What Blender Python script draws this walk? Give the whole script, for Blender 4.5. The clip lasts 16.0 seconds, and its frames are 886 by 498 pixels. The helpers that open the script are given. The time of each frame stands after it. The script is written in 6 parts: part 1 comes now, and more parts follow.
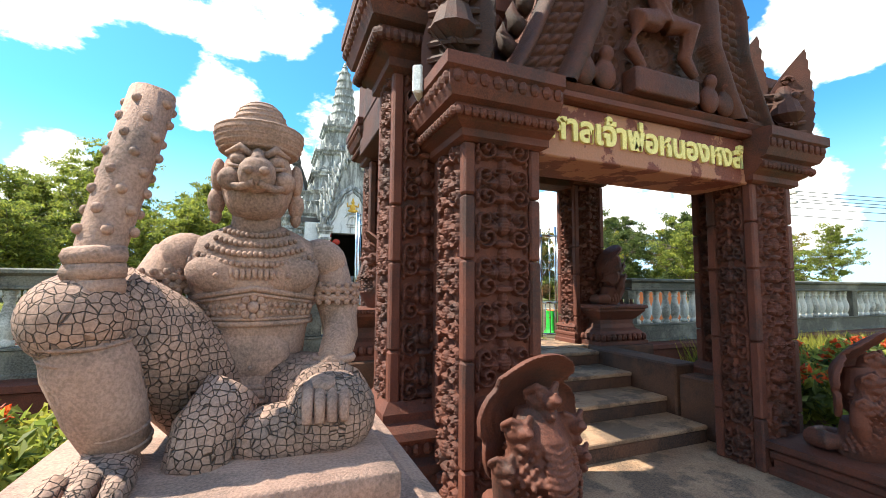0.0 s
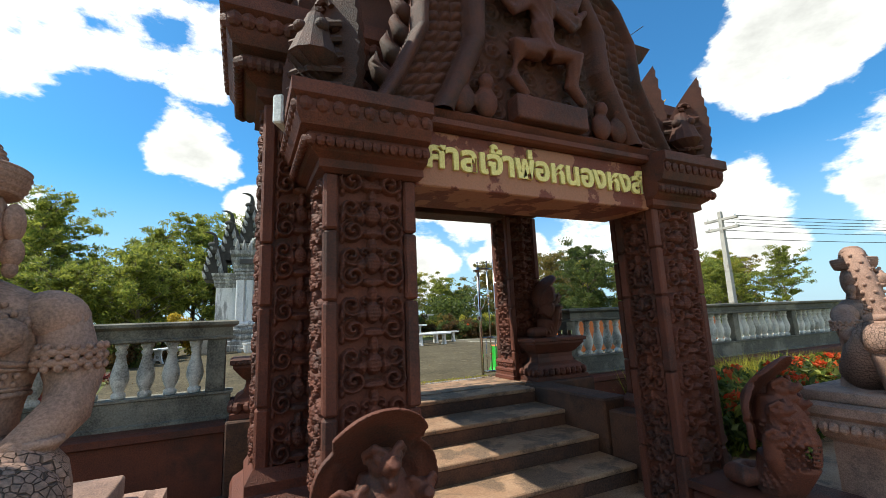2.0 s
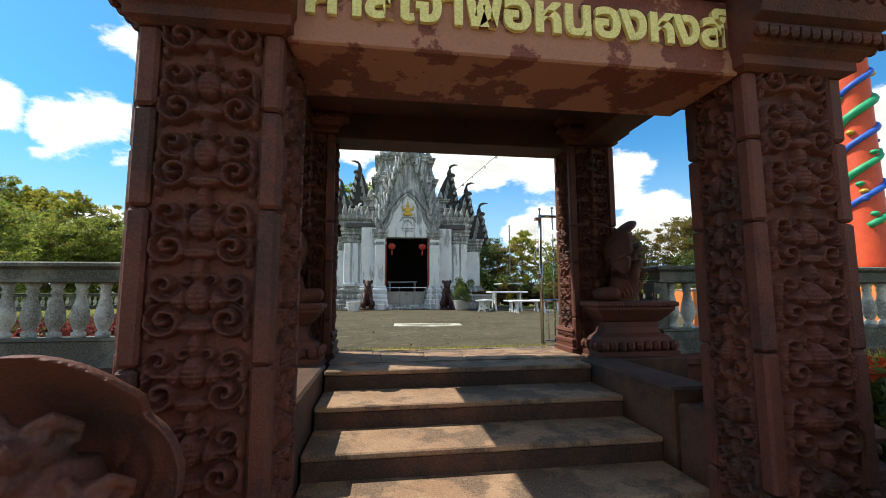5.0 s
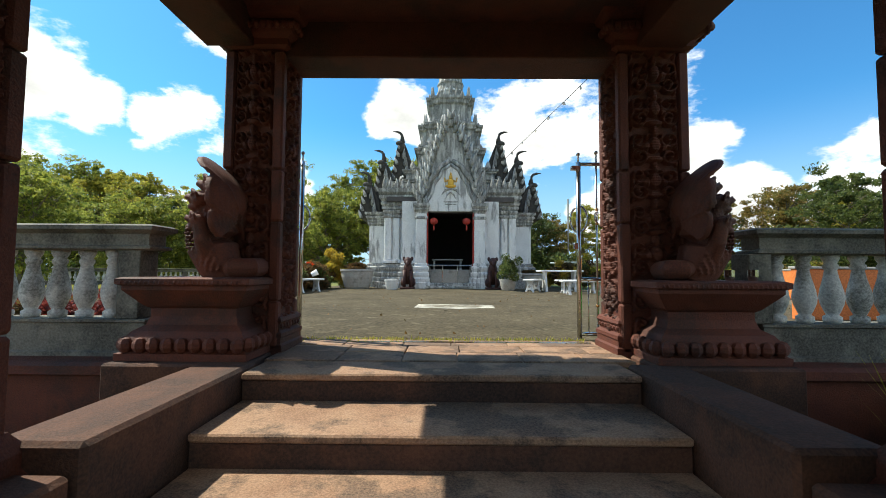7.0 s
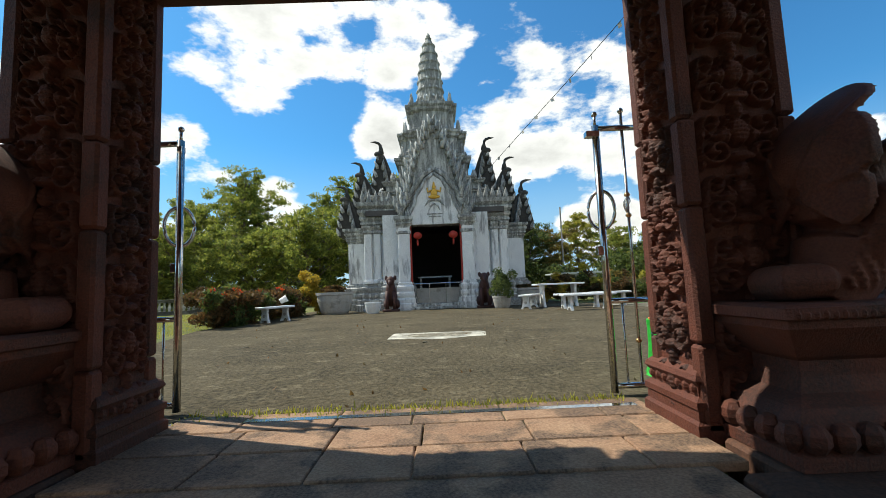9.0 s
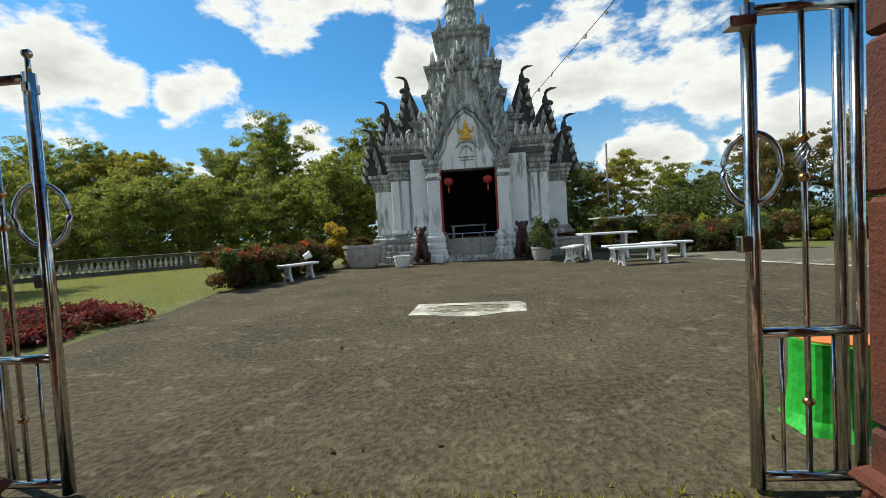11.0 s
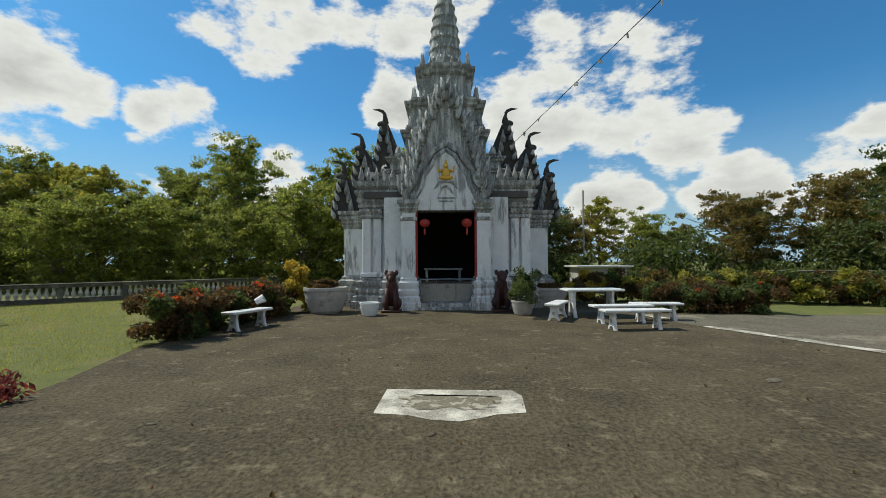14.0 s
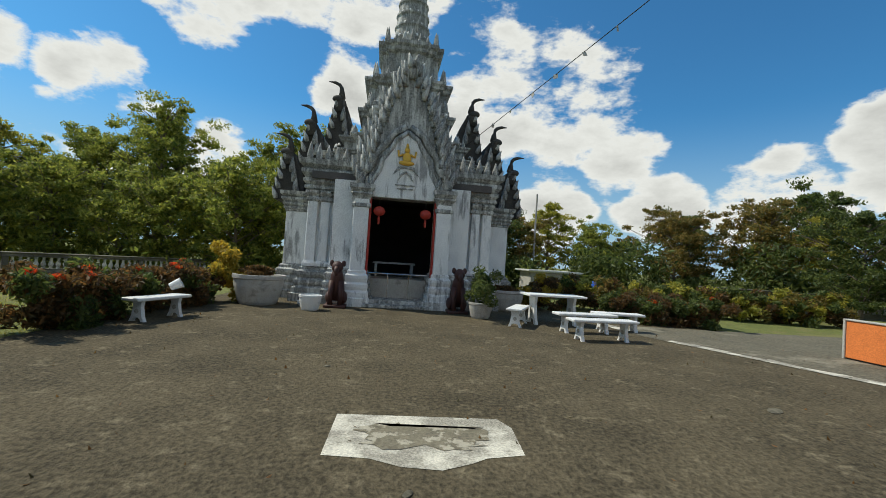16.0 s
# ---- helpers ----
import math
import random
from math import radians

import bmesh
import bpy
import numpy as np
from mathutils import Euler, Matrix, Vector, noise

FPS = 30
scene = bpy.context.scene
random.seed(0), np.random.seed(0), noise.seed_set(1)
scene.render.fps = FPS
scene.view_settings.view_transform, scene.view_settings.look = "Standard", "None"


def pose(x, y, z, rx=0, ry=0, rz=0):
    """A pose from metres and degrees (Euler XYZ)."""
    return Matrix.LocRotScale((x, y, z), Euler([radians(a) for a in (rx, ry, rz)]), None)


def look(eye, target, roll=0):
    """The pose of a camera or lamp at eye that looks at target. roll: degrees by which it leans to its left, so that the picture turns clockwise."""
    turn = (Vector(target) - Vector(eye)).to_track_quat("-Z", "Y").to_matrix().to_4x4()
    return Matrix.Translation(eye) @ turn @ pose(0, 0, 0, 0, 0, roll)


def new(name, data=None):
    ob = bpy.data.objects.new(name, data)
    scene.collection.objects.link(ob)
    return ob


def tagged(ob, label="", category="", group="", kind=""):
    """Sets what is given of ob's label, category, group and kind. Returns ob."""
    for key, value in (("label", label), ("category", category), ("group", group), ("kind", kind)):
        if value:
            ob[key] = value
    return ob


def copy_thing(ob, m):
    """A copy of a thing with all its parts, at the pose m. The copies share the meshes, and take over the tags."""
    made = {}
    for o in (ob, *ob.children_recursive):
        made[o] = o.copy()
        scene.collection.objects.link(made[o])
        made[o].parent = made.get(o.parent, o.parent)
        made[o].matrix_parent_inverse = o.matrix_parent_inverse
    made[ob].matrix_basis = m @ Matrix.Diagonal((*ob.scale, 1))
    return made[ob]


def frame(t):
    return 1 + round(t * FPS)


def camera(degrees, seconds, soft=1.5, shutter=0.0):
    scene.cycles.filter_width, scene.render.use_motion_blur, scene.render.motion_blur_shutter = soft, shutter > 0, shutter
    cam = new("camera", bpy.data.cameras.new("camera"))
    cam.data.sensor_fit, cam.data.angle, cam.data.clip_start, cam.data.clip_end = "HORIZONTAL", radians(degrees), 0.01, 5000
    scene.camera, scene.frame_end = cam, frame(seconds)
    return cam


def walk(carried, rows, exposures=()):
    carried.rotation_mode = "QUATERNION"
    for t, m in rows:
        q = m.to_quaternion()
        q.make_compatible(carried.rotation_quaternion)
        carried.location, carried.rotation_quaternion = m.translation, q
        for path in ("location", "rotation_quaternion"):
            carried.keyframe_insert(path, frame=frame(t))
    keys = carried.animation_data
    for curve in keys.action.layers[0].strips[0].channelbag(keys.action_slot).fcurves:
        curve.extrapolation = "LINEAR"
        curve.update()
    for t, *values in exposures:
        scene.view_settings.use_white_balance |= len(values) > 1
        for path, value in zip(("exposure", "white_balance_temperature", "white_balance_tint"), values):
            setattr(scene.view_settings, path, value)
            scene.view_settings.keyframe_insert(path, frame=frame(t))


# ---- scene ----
cam = camera(93.1, 16.0, soft=0.75)
PATH = [
    (0, (0.778, 1.563, 1.616), (1.526, 3.411, 1.779), 0.5),
    (0.5, (0.836, 1.535, 1.629), (1.657, 3.338, 1.902), 0.3),
    (1, (0.977, 1.53, 1.635), (1.804, 3.318, 1.98), 1.8),
    (1.5, (1.208, 1.517, 1.644), (2.029, 3.312, 1.967), -1.0),
    (2, (1.489, 1.506, 1.644), (2.342, 3.285, 1.972), -2.3),
    (2.5, (1.691, 1.531, 1.589), (2.635, 3.283, 1.793), -1.6),
    (3, (1.953, 1.666, 1.54), (2.907, 3.404, 1.806), -1.7),
    (3.5, (2.266, 1.747, 1.511), (3.17, 3.508, 1.794), 0.9),
    (4, (2.509, 1.778, 1.477), (3.072, 3.682, 1.716), 1.7),
    (4.2, (2.583, 1.829, 1.457), (3.093, 3.755, 1.631), 0.5),
    (6.3, (3.528, 2.939, 1.406), (3.519, 4.92, 1.679), 3.7),
    (6.5, (3.582, 3.066, 1.403), (3.603, 5.055, 1.61), 2.6),
    (7, (3.742, 3.465, 1.369), (3.73, 5.462, 1.476), 0.4),
    (7.5, (3.837, 3.85, 1.358), (3.728, 5.847, 1.4), -0.1),
    (8, (3.854, 4.174, 1.415), (3.782, 6.164, 1.603), -1.1),
    (8.2, (3.873, 4.306, 1.418), (3.853, 6.297, 1.607), -0.9),
    (10.3, (4.083, 5.801, 1.62), (4.081, 7.796, 1.751), -4.0),
    (10.5, (4.081, 5.883, 1.714), (4.015, 7.88, 1.797), -4.9),
    (11, (4.069, 6.049, 1.742), (3.912, 8.041, 1.656), -3.3),
    (11.5, (4.0, 6.32, 1.873), (3.852, 8.31, 1.737), -3.0),
    (12, (4.024, 6.49, 1.922), (3.968, 8.485, 1.787), -2.3),
    (12.5, (4.061, 6.59, 1.935), (3.987, 8.58, 1.751), -3.5),
    (13, (4.0, 6.702, 1.956), (3.931, 8.701, 1.956), -5.4),
    (13.5, (3.909, 6.876, 2.118), (3.84, 8.874, 2.073), -1.7),
    (14, (3.863, 7.15, 2.16), (3.858, 9.149, 2.222), -0.3),
    (14.5, (3.767, 7.444, 2.168), (3.793, 9.443, 2.223), 2.1),
    (15, (3.62, 7.697, 2.151), (3.801, 9.689, 2.173), -0.6),
    (15.5, (3.518, 7.955, 2.166), (3.669, 9.949, 2.181), 1.3),
    (16, (3.52, 8.22, 2.108), (3.79, 10.201, 2.162), 3.8),
]
EXPOSURE = [(t, e, 6700, 4) for t, e in ((0.0, 1.25), (0.8, 1.0), (1.6, 0.65), (2.5, 0.4), (4.0, 0.4), (6.5, 0.55), (7.0, 0.55), (8.0, 0.45), (10.5, 0.05), (13.0, 0.05), (13.8, -0.15), (14.5, -0.33), (15.0, -0.28), (15.5, -0.1), (16.0, -0.2))]
walk(cam, [(t, look(eye, target, roll)) for t, eye, target, roll in PATH], EXPOSURE)

# ---- world, sun ----
SUN = Vector((-0.69, 0.25, 1.0)).normalized()
world = bpy.data.worlds.new("sky")
scene.world = world
world.use_nodes = True
wt = world.node_tree
wt.nodes.clear()


def wn(kind, **kw):
    n = wt.nodes.new(kind)
    for k, v in kw.items():
        setattr(n, k, v)
    return n


def wl(a, b):
    wt.links.new(a, b)


sky = wn("ShaderNodeTexSky", sky_type="NISHITA", sun_disc=False, sun_elevation=math.asin(SUN.z),
         sun_rotation=math.atan2(SUN.x, SUN.y), air_density=1.0, dust_density=0.6, ozone_density=2.5)
tc = wn("ShaderNodeTexCoord")
# cumulus: soft lumps (azimuth, elevation, radius in degrees) broken up by noise
LUMPS = [(13, 22, 11), (22, 21, 10), (30, 15, 7), (22, 8, 6), (35, 8, 6), (-23, 29, 9), (-6, 21, 6), (-2, 31, 8),
         (-33, 17, 5), (-31, 12, 7), (-22, 9, 6), (-46, 18, 8), (69, 27, 8), (62, 9, 7), (76, 12, 9), (-16, 34, 9), (1, 13, 5), (90, 20, 14), (-75, 22, 16), (46, 9, 7), (55, 13, 6), (150, 30, 30), (-140, 30, 28)]
nz = wn("ShaderNodeTexNoise")
nz.inputs["Scale"].default_value, nz.inputs["Detail"].default_value, nz.inputs["Roughness"].default_value = 4.2, 11.0, 0.60
stretch = wn("ShaderNodeVectorMath", operation="MULTIPLY")
stretch.inputs[1].default_value = (1.0, 1.0, 1.9)
wl(tc.outputs["Generated"], stretch.inputs[0]), wl(stretch.outputs[0], nz.inputs["Vector"])
total = None
for az, el, r in LUMPS:
    a, e = radians(az), radians(el)
    d = wn("ShaderNodeVectorMath", operation="DOT_PRODUCT")
    d.inputs[1].default_value = (math.sin(a) * math.cos(e), math.cos(a) * math.cos(e), math.sin(e))
    wl(tc.outputs["Generated"], d.inputs[0])
    m = wn("ShaderNodeMapRange", interpolation_type="SMOOTHSTEP")
    m.inputs["From Min"].default_value, m.inputs["From Max"].default_value = math.cos(radians(r * 1.25)), math.cos(radians(r * 0.15))
    m.inputs["To Min"].default_value, m.inputs["To Max"].default_value = 0.0, 0.30
    wl(d.outputs["Value"], m.inputs["Value"])
    if total is None:
        total = m.outputs["Result"]
    else:
        s = wn("ShaderNodeMath", operation="MAXIMUM")
        wl(total, s.inputs[0]), wl(m.outputs["Result"], s.inputs[1])
        total = s.outputs[0]
den = wn("ShaderNodeMath", operation="ADD")
wl(total, den.inputs[0]), wl(nz.outputs["Fac"], den.inputs[1])
edge = wn("ShaderNodeMapRange", interpolation_type="SMOOTHSTEP")
edge.inputs["From Min"].default_value, edge.inputs["From Max"].default_value = 0.655, 0.745
wl(den.outputs[0], edge.inputs["Value"])
shade = wn("ShaderNodeMapRange")
shade.inputs["From Min"].default_value, shade.inputs["From Max"].default_value = 0.72, 0.98
shade.inputs["To Min"].default_value, shade.inputs["To Max"].default_value = 9.6, 5.6
wl(den.outputs[0], shade.inputs["Value"])
cloud = wn("ShaderNodeCombineColor")
for i in range(3):
    wl(shade.outputs["Result"], cloud.inputs[i])
deep = wn("ShaderNodeMix", data_type="RGBA", blend_type="MULTIPLY")
deep.inputs[0].default_value = 1.0
wl(sky.outputs["Color"], deep.inputs[6])
deep.inputs[7].default_value = (0.46, 1.12, 1.50, 1)
sep = wn("ShaderNodeSeparateXYZ")
wl(tc.outputs["Generated"], sep.inputs[0])
low = wn("ShaderNodeMapRange", interpolation_type="SMOOTHSTEP")
low.inputs["From Min"].default_value, low.inputs["From Max"].default_value = 0.0, 0.34
low.inputs["To Min"].default_value, low.inputs["To Max"].default_value = 0.8, 0.0
wl(sep.outputs["Z"], low.inputs["Value"])
haze = wn("ShaderNodeMix", data_type="RGBA")
wl(low.outputs["Result"], haze.inputs[0]), wl(deep.outputs[2], haze.inputs[6])
haze.inputs[7].default_value = (4.6, 6.0, 7.4, 1)
mix = wn("ShaderNodeMix", data_type="RGBA")
wl(edge.outputs["Result"], mix.inputs[0]), wl(haze.outputs[2], mix.inputs[6]), wl(cloud.outputs["Color"], mix.inputs[7])
bg = wn("ShaderNodeBackground")
bg.inputs["Strength"].default_value = 0.10
wo = wn("ShaderNodeOutputWorld")
wl(mix.outputs[2], bg.inputs["Color"]), wl(bg.outputs["Background"], wo.inputs["Surface"])

sun = new("sun", bpy.data.lights.new("sun", "SUN"))
sun.data.energy, sun.data.angle, sun.data.color = 4.9, radians(0.53), (1.0, 0.95, 0.86)
sun.matrix_world = look(SUN * 60, (0, 0, 0))


# ---- materials ----
def material(name, base, second, rough=0.75, scale=6.0, bump=0.3, stain=None, stain_amount=0.5, stain_scale=1.2, metal=0.0,
             vary=0.0, grain=60.0, streak=False, spec=0.4, dist=0.01, speck=0.35, edge=0.10):
    """Two-scale surface: base and second colour by noise, a stain colour in large patches, fine bump."""
    mt = bpy.data.materials.new(name)
    mt.use_nodes = True
    t = mt.node_tree
    p = t.nodes["Principled BSDF"]
    p.inputs["Roughness"].default_value, p.inputs["Metallic"].default_value = rough, metal
    p.inputs["Specular IOR Level"].default_value = spec
    co = t.nodes.new("ShaderNodeTexCoord")
    oi = t.nodes.new("ShaderNodeObjectInfo")
    off = t.nodes.new("ShaderNodeVectorMath")
    off.operation = "MULTIPLY_ADD"
    off.inputs[1].default_value = (1, 1, 1)
    sc = t.nodes.new("ShaderNodeVectorMath")
    sc.operation = "SCALE"
    sc.inputs[0].default_value = (3.1, 5.7, 2.3)
    t.links.new(oi.outputs["Random"], sc.inputs["Scale"])
    t.links.new(co.outputs["Object"], off.inputs[0]), t.links.new(sc.outputs[0], off.inputs[2])
    v = off.outputs[0]

    def noise_tex(s, detail, vec):
        n = t.nodes.new("ShaderNodeTexNoise")
        n.inputs["Scale"].default_value, n.inputs["Detail"].default_value, n.inputs["Roughness"].default_value = s, detail, 0.62
        t.links.new(vec, n.inputs["Vector"])
        return n.outputs["Fac"]

    def ramp(fac, lo, hi):
        m = t.nodes.new("ShaderNodeMapRange")
        m.inputs["From Min"].default_value, m.inputs["From Max"].default_value = lo, hi
        t.links.new(fac, m.inputs["Value"])
        return m.outputs["Result"]

    def blend(fac, a, b, mode="MIX"):
        m = t.nodes.new("ShaderNodeMix")
        m.data_type, m.blend_type = "RGBA", mode
        for s, i in ((fac, 0), (a, 6), (b, 7)):
            if isinstance(s, (tuple, float)):
                m.inputs[i].default_value = s if isinstance(s, float) else (*s, 1)
            else:
                t.links.new(s, m.inputs[i])
        return m.outputs[2]

    col = blend(ramp(noise_tex(scale, 6, v), 0.35, 0.65), base, second)
    if stain:
        sv = v
        if streak:
            st = t.nodes.new("ShaderNodeVectorMath")
            st.operation = "MULTIPLY"
            st.inputs[1].default_value = (3.0, 3.0, 0.5)
            t.links.new(v, st.inputs[0])
            sv = st.outputs[0]
        lo = 0.68 - stain_amount * 0.36
        col = blend(ramp(noise_tex(stain_scale, 9, sv), lo, lo + edge), col, stain)
    fine = noise_tex(grain, 4, v)
    col = blend(speck, col, blend(ramp(fine, 0.36, 0.64), tuple(c * 0.48 for c in base), tuple(min(1, c * 1.6) for c in base)))
    if vary:
        hv = t.nodes.new("ShaderNodeHueSaturation")
        m = t.nodes.new("ShaderNodeMapRange")
        m.inputs["To Min"].default_value, m.inputs["To Max"].default_value = 1 - vary, 1 + vary
        t.links.new(oi.outputs["Random"], m.inputs["Value"])
        t.links.new(m.outputs["Result"], hv.inputs["Value"]), t.links.new(col, hv.inputs["Color"])
        col = hv.outputs["Color"]
    t.links.new(col, p.inputs["Base Color"])
    b = t.nodes.new("ShaderNodeBump")
    b.inputs["Strength"].default_value, b.inputs["Distance"].default_value = bump, dist
    t.links.new(fine, b.inputs["Height"]), t.links.new(b.outputs["Normal"], p.inputs["Normal"])
    return mt


def leaf_material(name, a, b):
    """Leaves that differ one by one, a little light shining through."""
    mt = bpy.data.materials.new(name)
    mt.use_nodes = True
    t = mt.node_tree
    p = t.nodes["Principled BSDF"]
    p.inputs["Roughness"].default_value = 0.55
    g = t.nodes.new("ShaderNodeNewGeometry")
    m = t.nodes.new("ShaderNodeMix")
    m.data_type = "RGBA"
    m.inputs[6].default_value, m.inputs[7].default_value = (*a, 1), (*b, 1)
    t.links.new(g.outputs["Random Per Island"], m.inputs[0])
    t.links.new(m.outputs[2], p.inputs["Base Color"])
    tr = t.nodes.new("ShaderNodeBsdfTranslucent")
    t.links.new(m.outputs[2], tr.inputs["Color"])
    mx = t.nodes.new("ShaderNodeMixShader")
    mx.inputs[0].default_value = 0.58
    t.links.new(p.outputs[0], mx.inputs[1]), t.links.new(tr.outputs[0], mx.inputs[2])
    t.links.new(mx.outputs[0], t.nodes["Material Output"].inputs["Surface"])
    return mt


RED = material("red_sandstone_cement", (0.128, 0.035, 0.018), (0.068, 0.019, 0.011), 0.68, 5, 0.7, (0.02, 0.013, 0.011), 0.48, 1.6, grain=90, vary=0.1)
GRIME = material("blackened_sandstone_cement", (0.085, 0.026, 0.014), (0.045, 0.015, 0.010), 0.7, 5, 0.7, (0.014, 0.011, 0.009), 0.55, 1.8, grain=90, vary=0.08)
SIGN = material("flaking_red_paint", (0.17, 0.045, 0.026), (0.12, 0.03, 0.02), 0.6, 4, 0.5, (0.44, 0.21, 0.12), 0.50, 2.6, grain=70, edge=0.02)
STEP = material("worn_step_cement", (0.36, 0.225, 0.14), (0.21, 0.11, 0.065), 0.85, 3, 0.6, (0.05, 0.035, 0.028), 0.56, 2.4, grain=80, edge=0.07)
STATUE = material("statue_cement", (0.37, 0.225, 0.168), (0.22, 0.125, 0.095), 0.85, 7, 0.7, (0.13, 0.085, 0.068), 0.52, 4.0, grain=110, dist=0.006)
SCALES = material("statue_cement_scaled", (0.36, 0.22, 0.165), (0.23, 0.135, 0.10), 0.85, 6, 0.5, (0.09, 0.07, 0.06), 0.45, 3.0, grain=110, dist=0.006)


def add_scales(mt, size, depth):
    """Overlapping scale relief cut into the cast, its grooves coloured darker."""
    t = mt.node_tree
    p = t.nodes["Principled BSDF"]
    co = t.nodes.new("ShaderNodeTexCoord")
    vo = t.nodes.new("ShaderNodeTexVoronoi")
    vo.feature = "DISTANCE_TO_EDGE"
    vo.inputs["Scale"].default_value, vo.inputs["Randomness"].default_value = size, 0.55
    t.links.new(co.outputs["Object"], vo.inputs["Vector"])
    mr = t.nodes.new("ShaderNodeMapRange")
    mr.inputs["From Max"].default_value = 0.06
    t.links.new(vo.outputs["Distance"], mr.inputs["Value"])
    b = t.nodes.new("ShaderNodeBump")
    b.inputs["Strength"].default_value, b.inputs["Distance"].default_value = 1.0, depth
    old = p.inputs["Normal"].links[0].from_socket
    t.links.new(old, b.inputs["Normal"]), t.links.new(mr.outputs["Result"], b.inputs["Height"])
    t.links.new(b.outputs["Normal"], p.inputs["Normal"])
    # the relief's own height picks the darker groove colour
    seam = t.nodes.new("ShaderNodeMix")
    seam.data_type = "RGBA"
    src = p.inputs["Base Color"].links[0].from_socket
    t.links.new(mr.outputs["Result"], seam.inputs[0]), t.links.new(src, seam.inputs[7])
    seam.inputs[6].default_value = (0.13, 0.083, 0.063, 1)
    t.links.new(seam.outputs[2], p.inputs["Base Color"])


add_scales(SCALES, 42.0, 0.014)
NAGA = material("red_naga_cement", (0.132, 0.040, 0.022), (0.078, 0.024, 0.015), 0.7, 5, 0.5, (0.035, 0.024, 0.02), 0.42, 2.4, grain=90, vary=0.1)
WHITE = material("mouldy_whitewash", (0.80, 0.80, 0.78), (0.66, 0.66, 0.65), 0.85, 3, 0.5, (0.09, 0.092, 0.088), 0.40, 1.6, grain=40, streak=True)
GREYW = material("blackened_whitewash", (0.55, 0.55, 0.52), (0.36, 0.36, 0.34), 0.9, 4, 0.6, (0.05, 0.05, 0.047), 0.74, 2.0, grain=24, streak=True)
BALW = material("baluster_white", (0.60, 0.58, 0.53), (0.42, 0.41, 0.37), 0.85, 5, 0.4, (0.12, 0.115, 0.095), 0.5, 3.0, grain=60, vary=0.08)
RAIL = material("mossy_rail_cement", (0.22, 0.205, 0.165), (0.14, 0.13, 0.105), 0.9, 3, 0.5, (0.030, 0.029, 0.024), 0.74, 1.6, grain=60)
PLAZA = material("plaza_concrete", (0.112, 0.091, 0.057), (0.030, 0.026, 0.018), 0.95, 1.1, 1.0, (0.24, 0.20, 0.13), 0.33, 5.0, edge=0.13, grain=22, dist=0.035, speck=0.55, spec=0.12)
ROAD = material("pale_worn_cement", (0.15, 0.135, 0.10), (0.07, 0.063, 0.046), 0.95, 0.9, 0.8, (0.30, 0.275, 0.21), 0.36, 0.9, grain=17, dist=0.03, speck=0.5, spec=0.12)
SOOT = material("soot_black_cement", (0.07, 0.065, 0.058), (0.035, 0.033, 0.03), 0.9, 4, 0.6, (0.22, 0.21, 0.2), 0.25, 3.0, grain=30)
# darker brown than STEP, with near-black patches by noise
CHEEK = material("dark_step_cement", (0.115, 0.052, 0.03), (0.055, 0.026, 0.018), 0.85, 3, 0.6, (0.022, 0.017, 0.015), 0.65, 1.6, grain=70)
PATCH = material("pale_cement", (0.62, 0.58, 0.48), (0.50, 0.46, 0.38), 0.9, 4, 0.5, (0.11, 0.095, 0.07), 0.66, 1.9, grain=50)
LAWN = material("mown_grass", (0.16, 0.17, 0.042), (0.095, 0.115, 0.030), 0.95, 2.5, 1.0, (0.20, 0.17, 0.07), 0.4, 0.7, grain=60, dist=0.03)
SOIL = material("bare_soil", (0.10, 0.065, 0.042), (0.06, 0.04, 0.028), 0.95, 3, 0.8, None, grain=30)
CHROME = material("stainless_steel", (0.62, 0.60, 0.57), (0.52, 0.50, 0.47), 0.16, 8, 0.03, None, metal=1.0, grain=40)
BRASS = material("brass_knob", (0.72, 0.42, 0.20), (0.6, 0.33, 0.15), 0.25, 8, 0.03, None, metal=1.0, grain=40)
MARBLE = material("white_terrazzo", (0.74, 0.74, 0.72), (0.64, 0.64, 0.62), 0.5, 12, 0.15, (0.3, 0.29, 0.27), 0.22, 3, grain=120)
GOLD = material("gold_paint", (0.75, 0.42, 0.06), (0.62, 0.32, 0.04), 0.4, 10, 0.2, None, metal=0.3, grain=60)
YELLOW = material("yellow_letter_paint", (0.86, 0.74, 0.27), (0.78, 0.62, 0.20), 0.6, 20, 0.2, (0.45, 0.33, 0.12), 0.2, 9, grain=80)
DARK = material("dark_grey_interior", (0.10, 0.09, 0.085), (0.07, 0.065, 0.06), 0.9, 3, 0.3, None)
BARK = material("tree_bark", (0.20, 0.16, 0.12), (0.12, 0.095, 0.07), 0.95, 9, 0.8, None, grain=40, dist=0.02)
GREEN = material("green_painted_cement", (0.03, 0.42, 0.045), (0.02, 0.32, 0.03), 0.5, 8, 0.3, None, grain=30)
ORANGE = material("orange_paint", (0.72, 0.20, 0.05), (0.62, 0.16, 0.04), 0.6, 5, 0.2, None, grain=50)
ORED = material("dragon_red_paint", (0.72, 0.09, 0.03), (0.62, 0.06, 0.02), 0.5, 5, 0.2, None, grain=50)
BLUE = material("blue_paint", (0.03, 0.12, 0.55), (0.03, 0.09, 0.42), 0.5, 5, 0.2, None, grain=50)
DGREEN = material("dragon_green_paint", (0.03, 0.36, 0.16), (0.02, 0.26, 0.10), 0.5, 5, 0.2, None, grain=50)
WPLAST = material("white_plastic", (0.72, 0.72, 0.70), (0.66, 0.66, 0.64), 0.45, 5, 0.05, None)
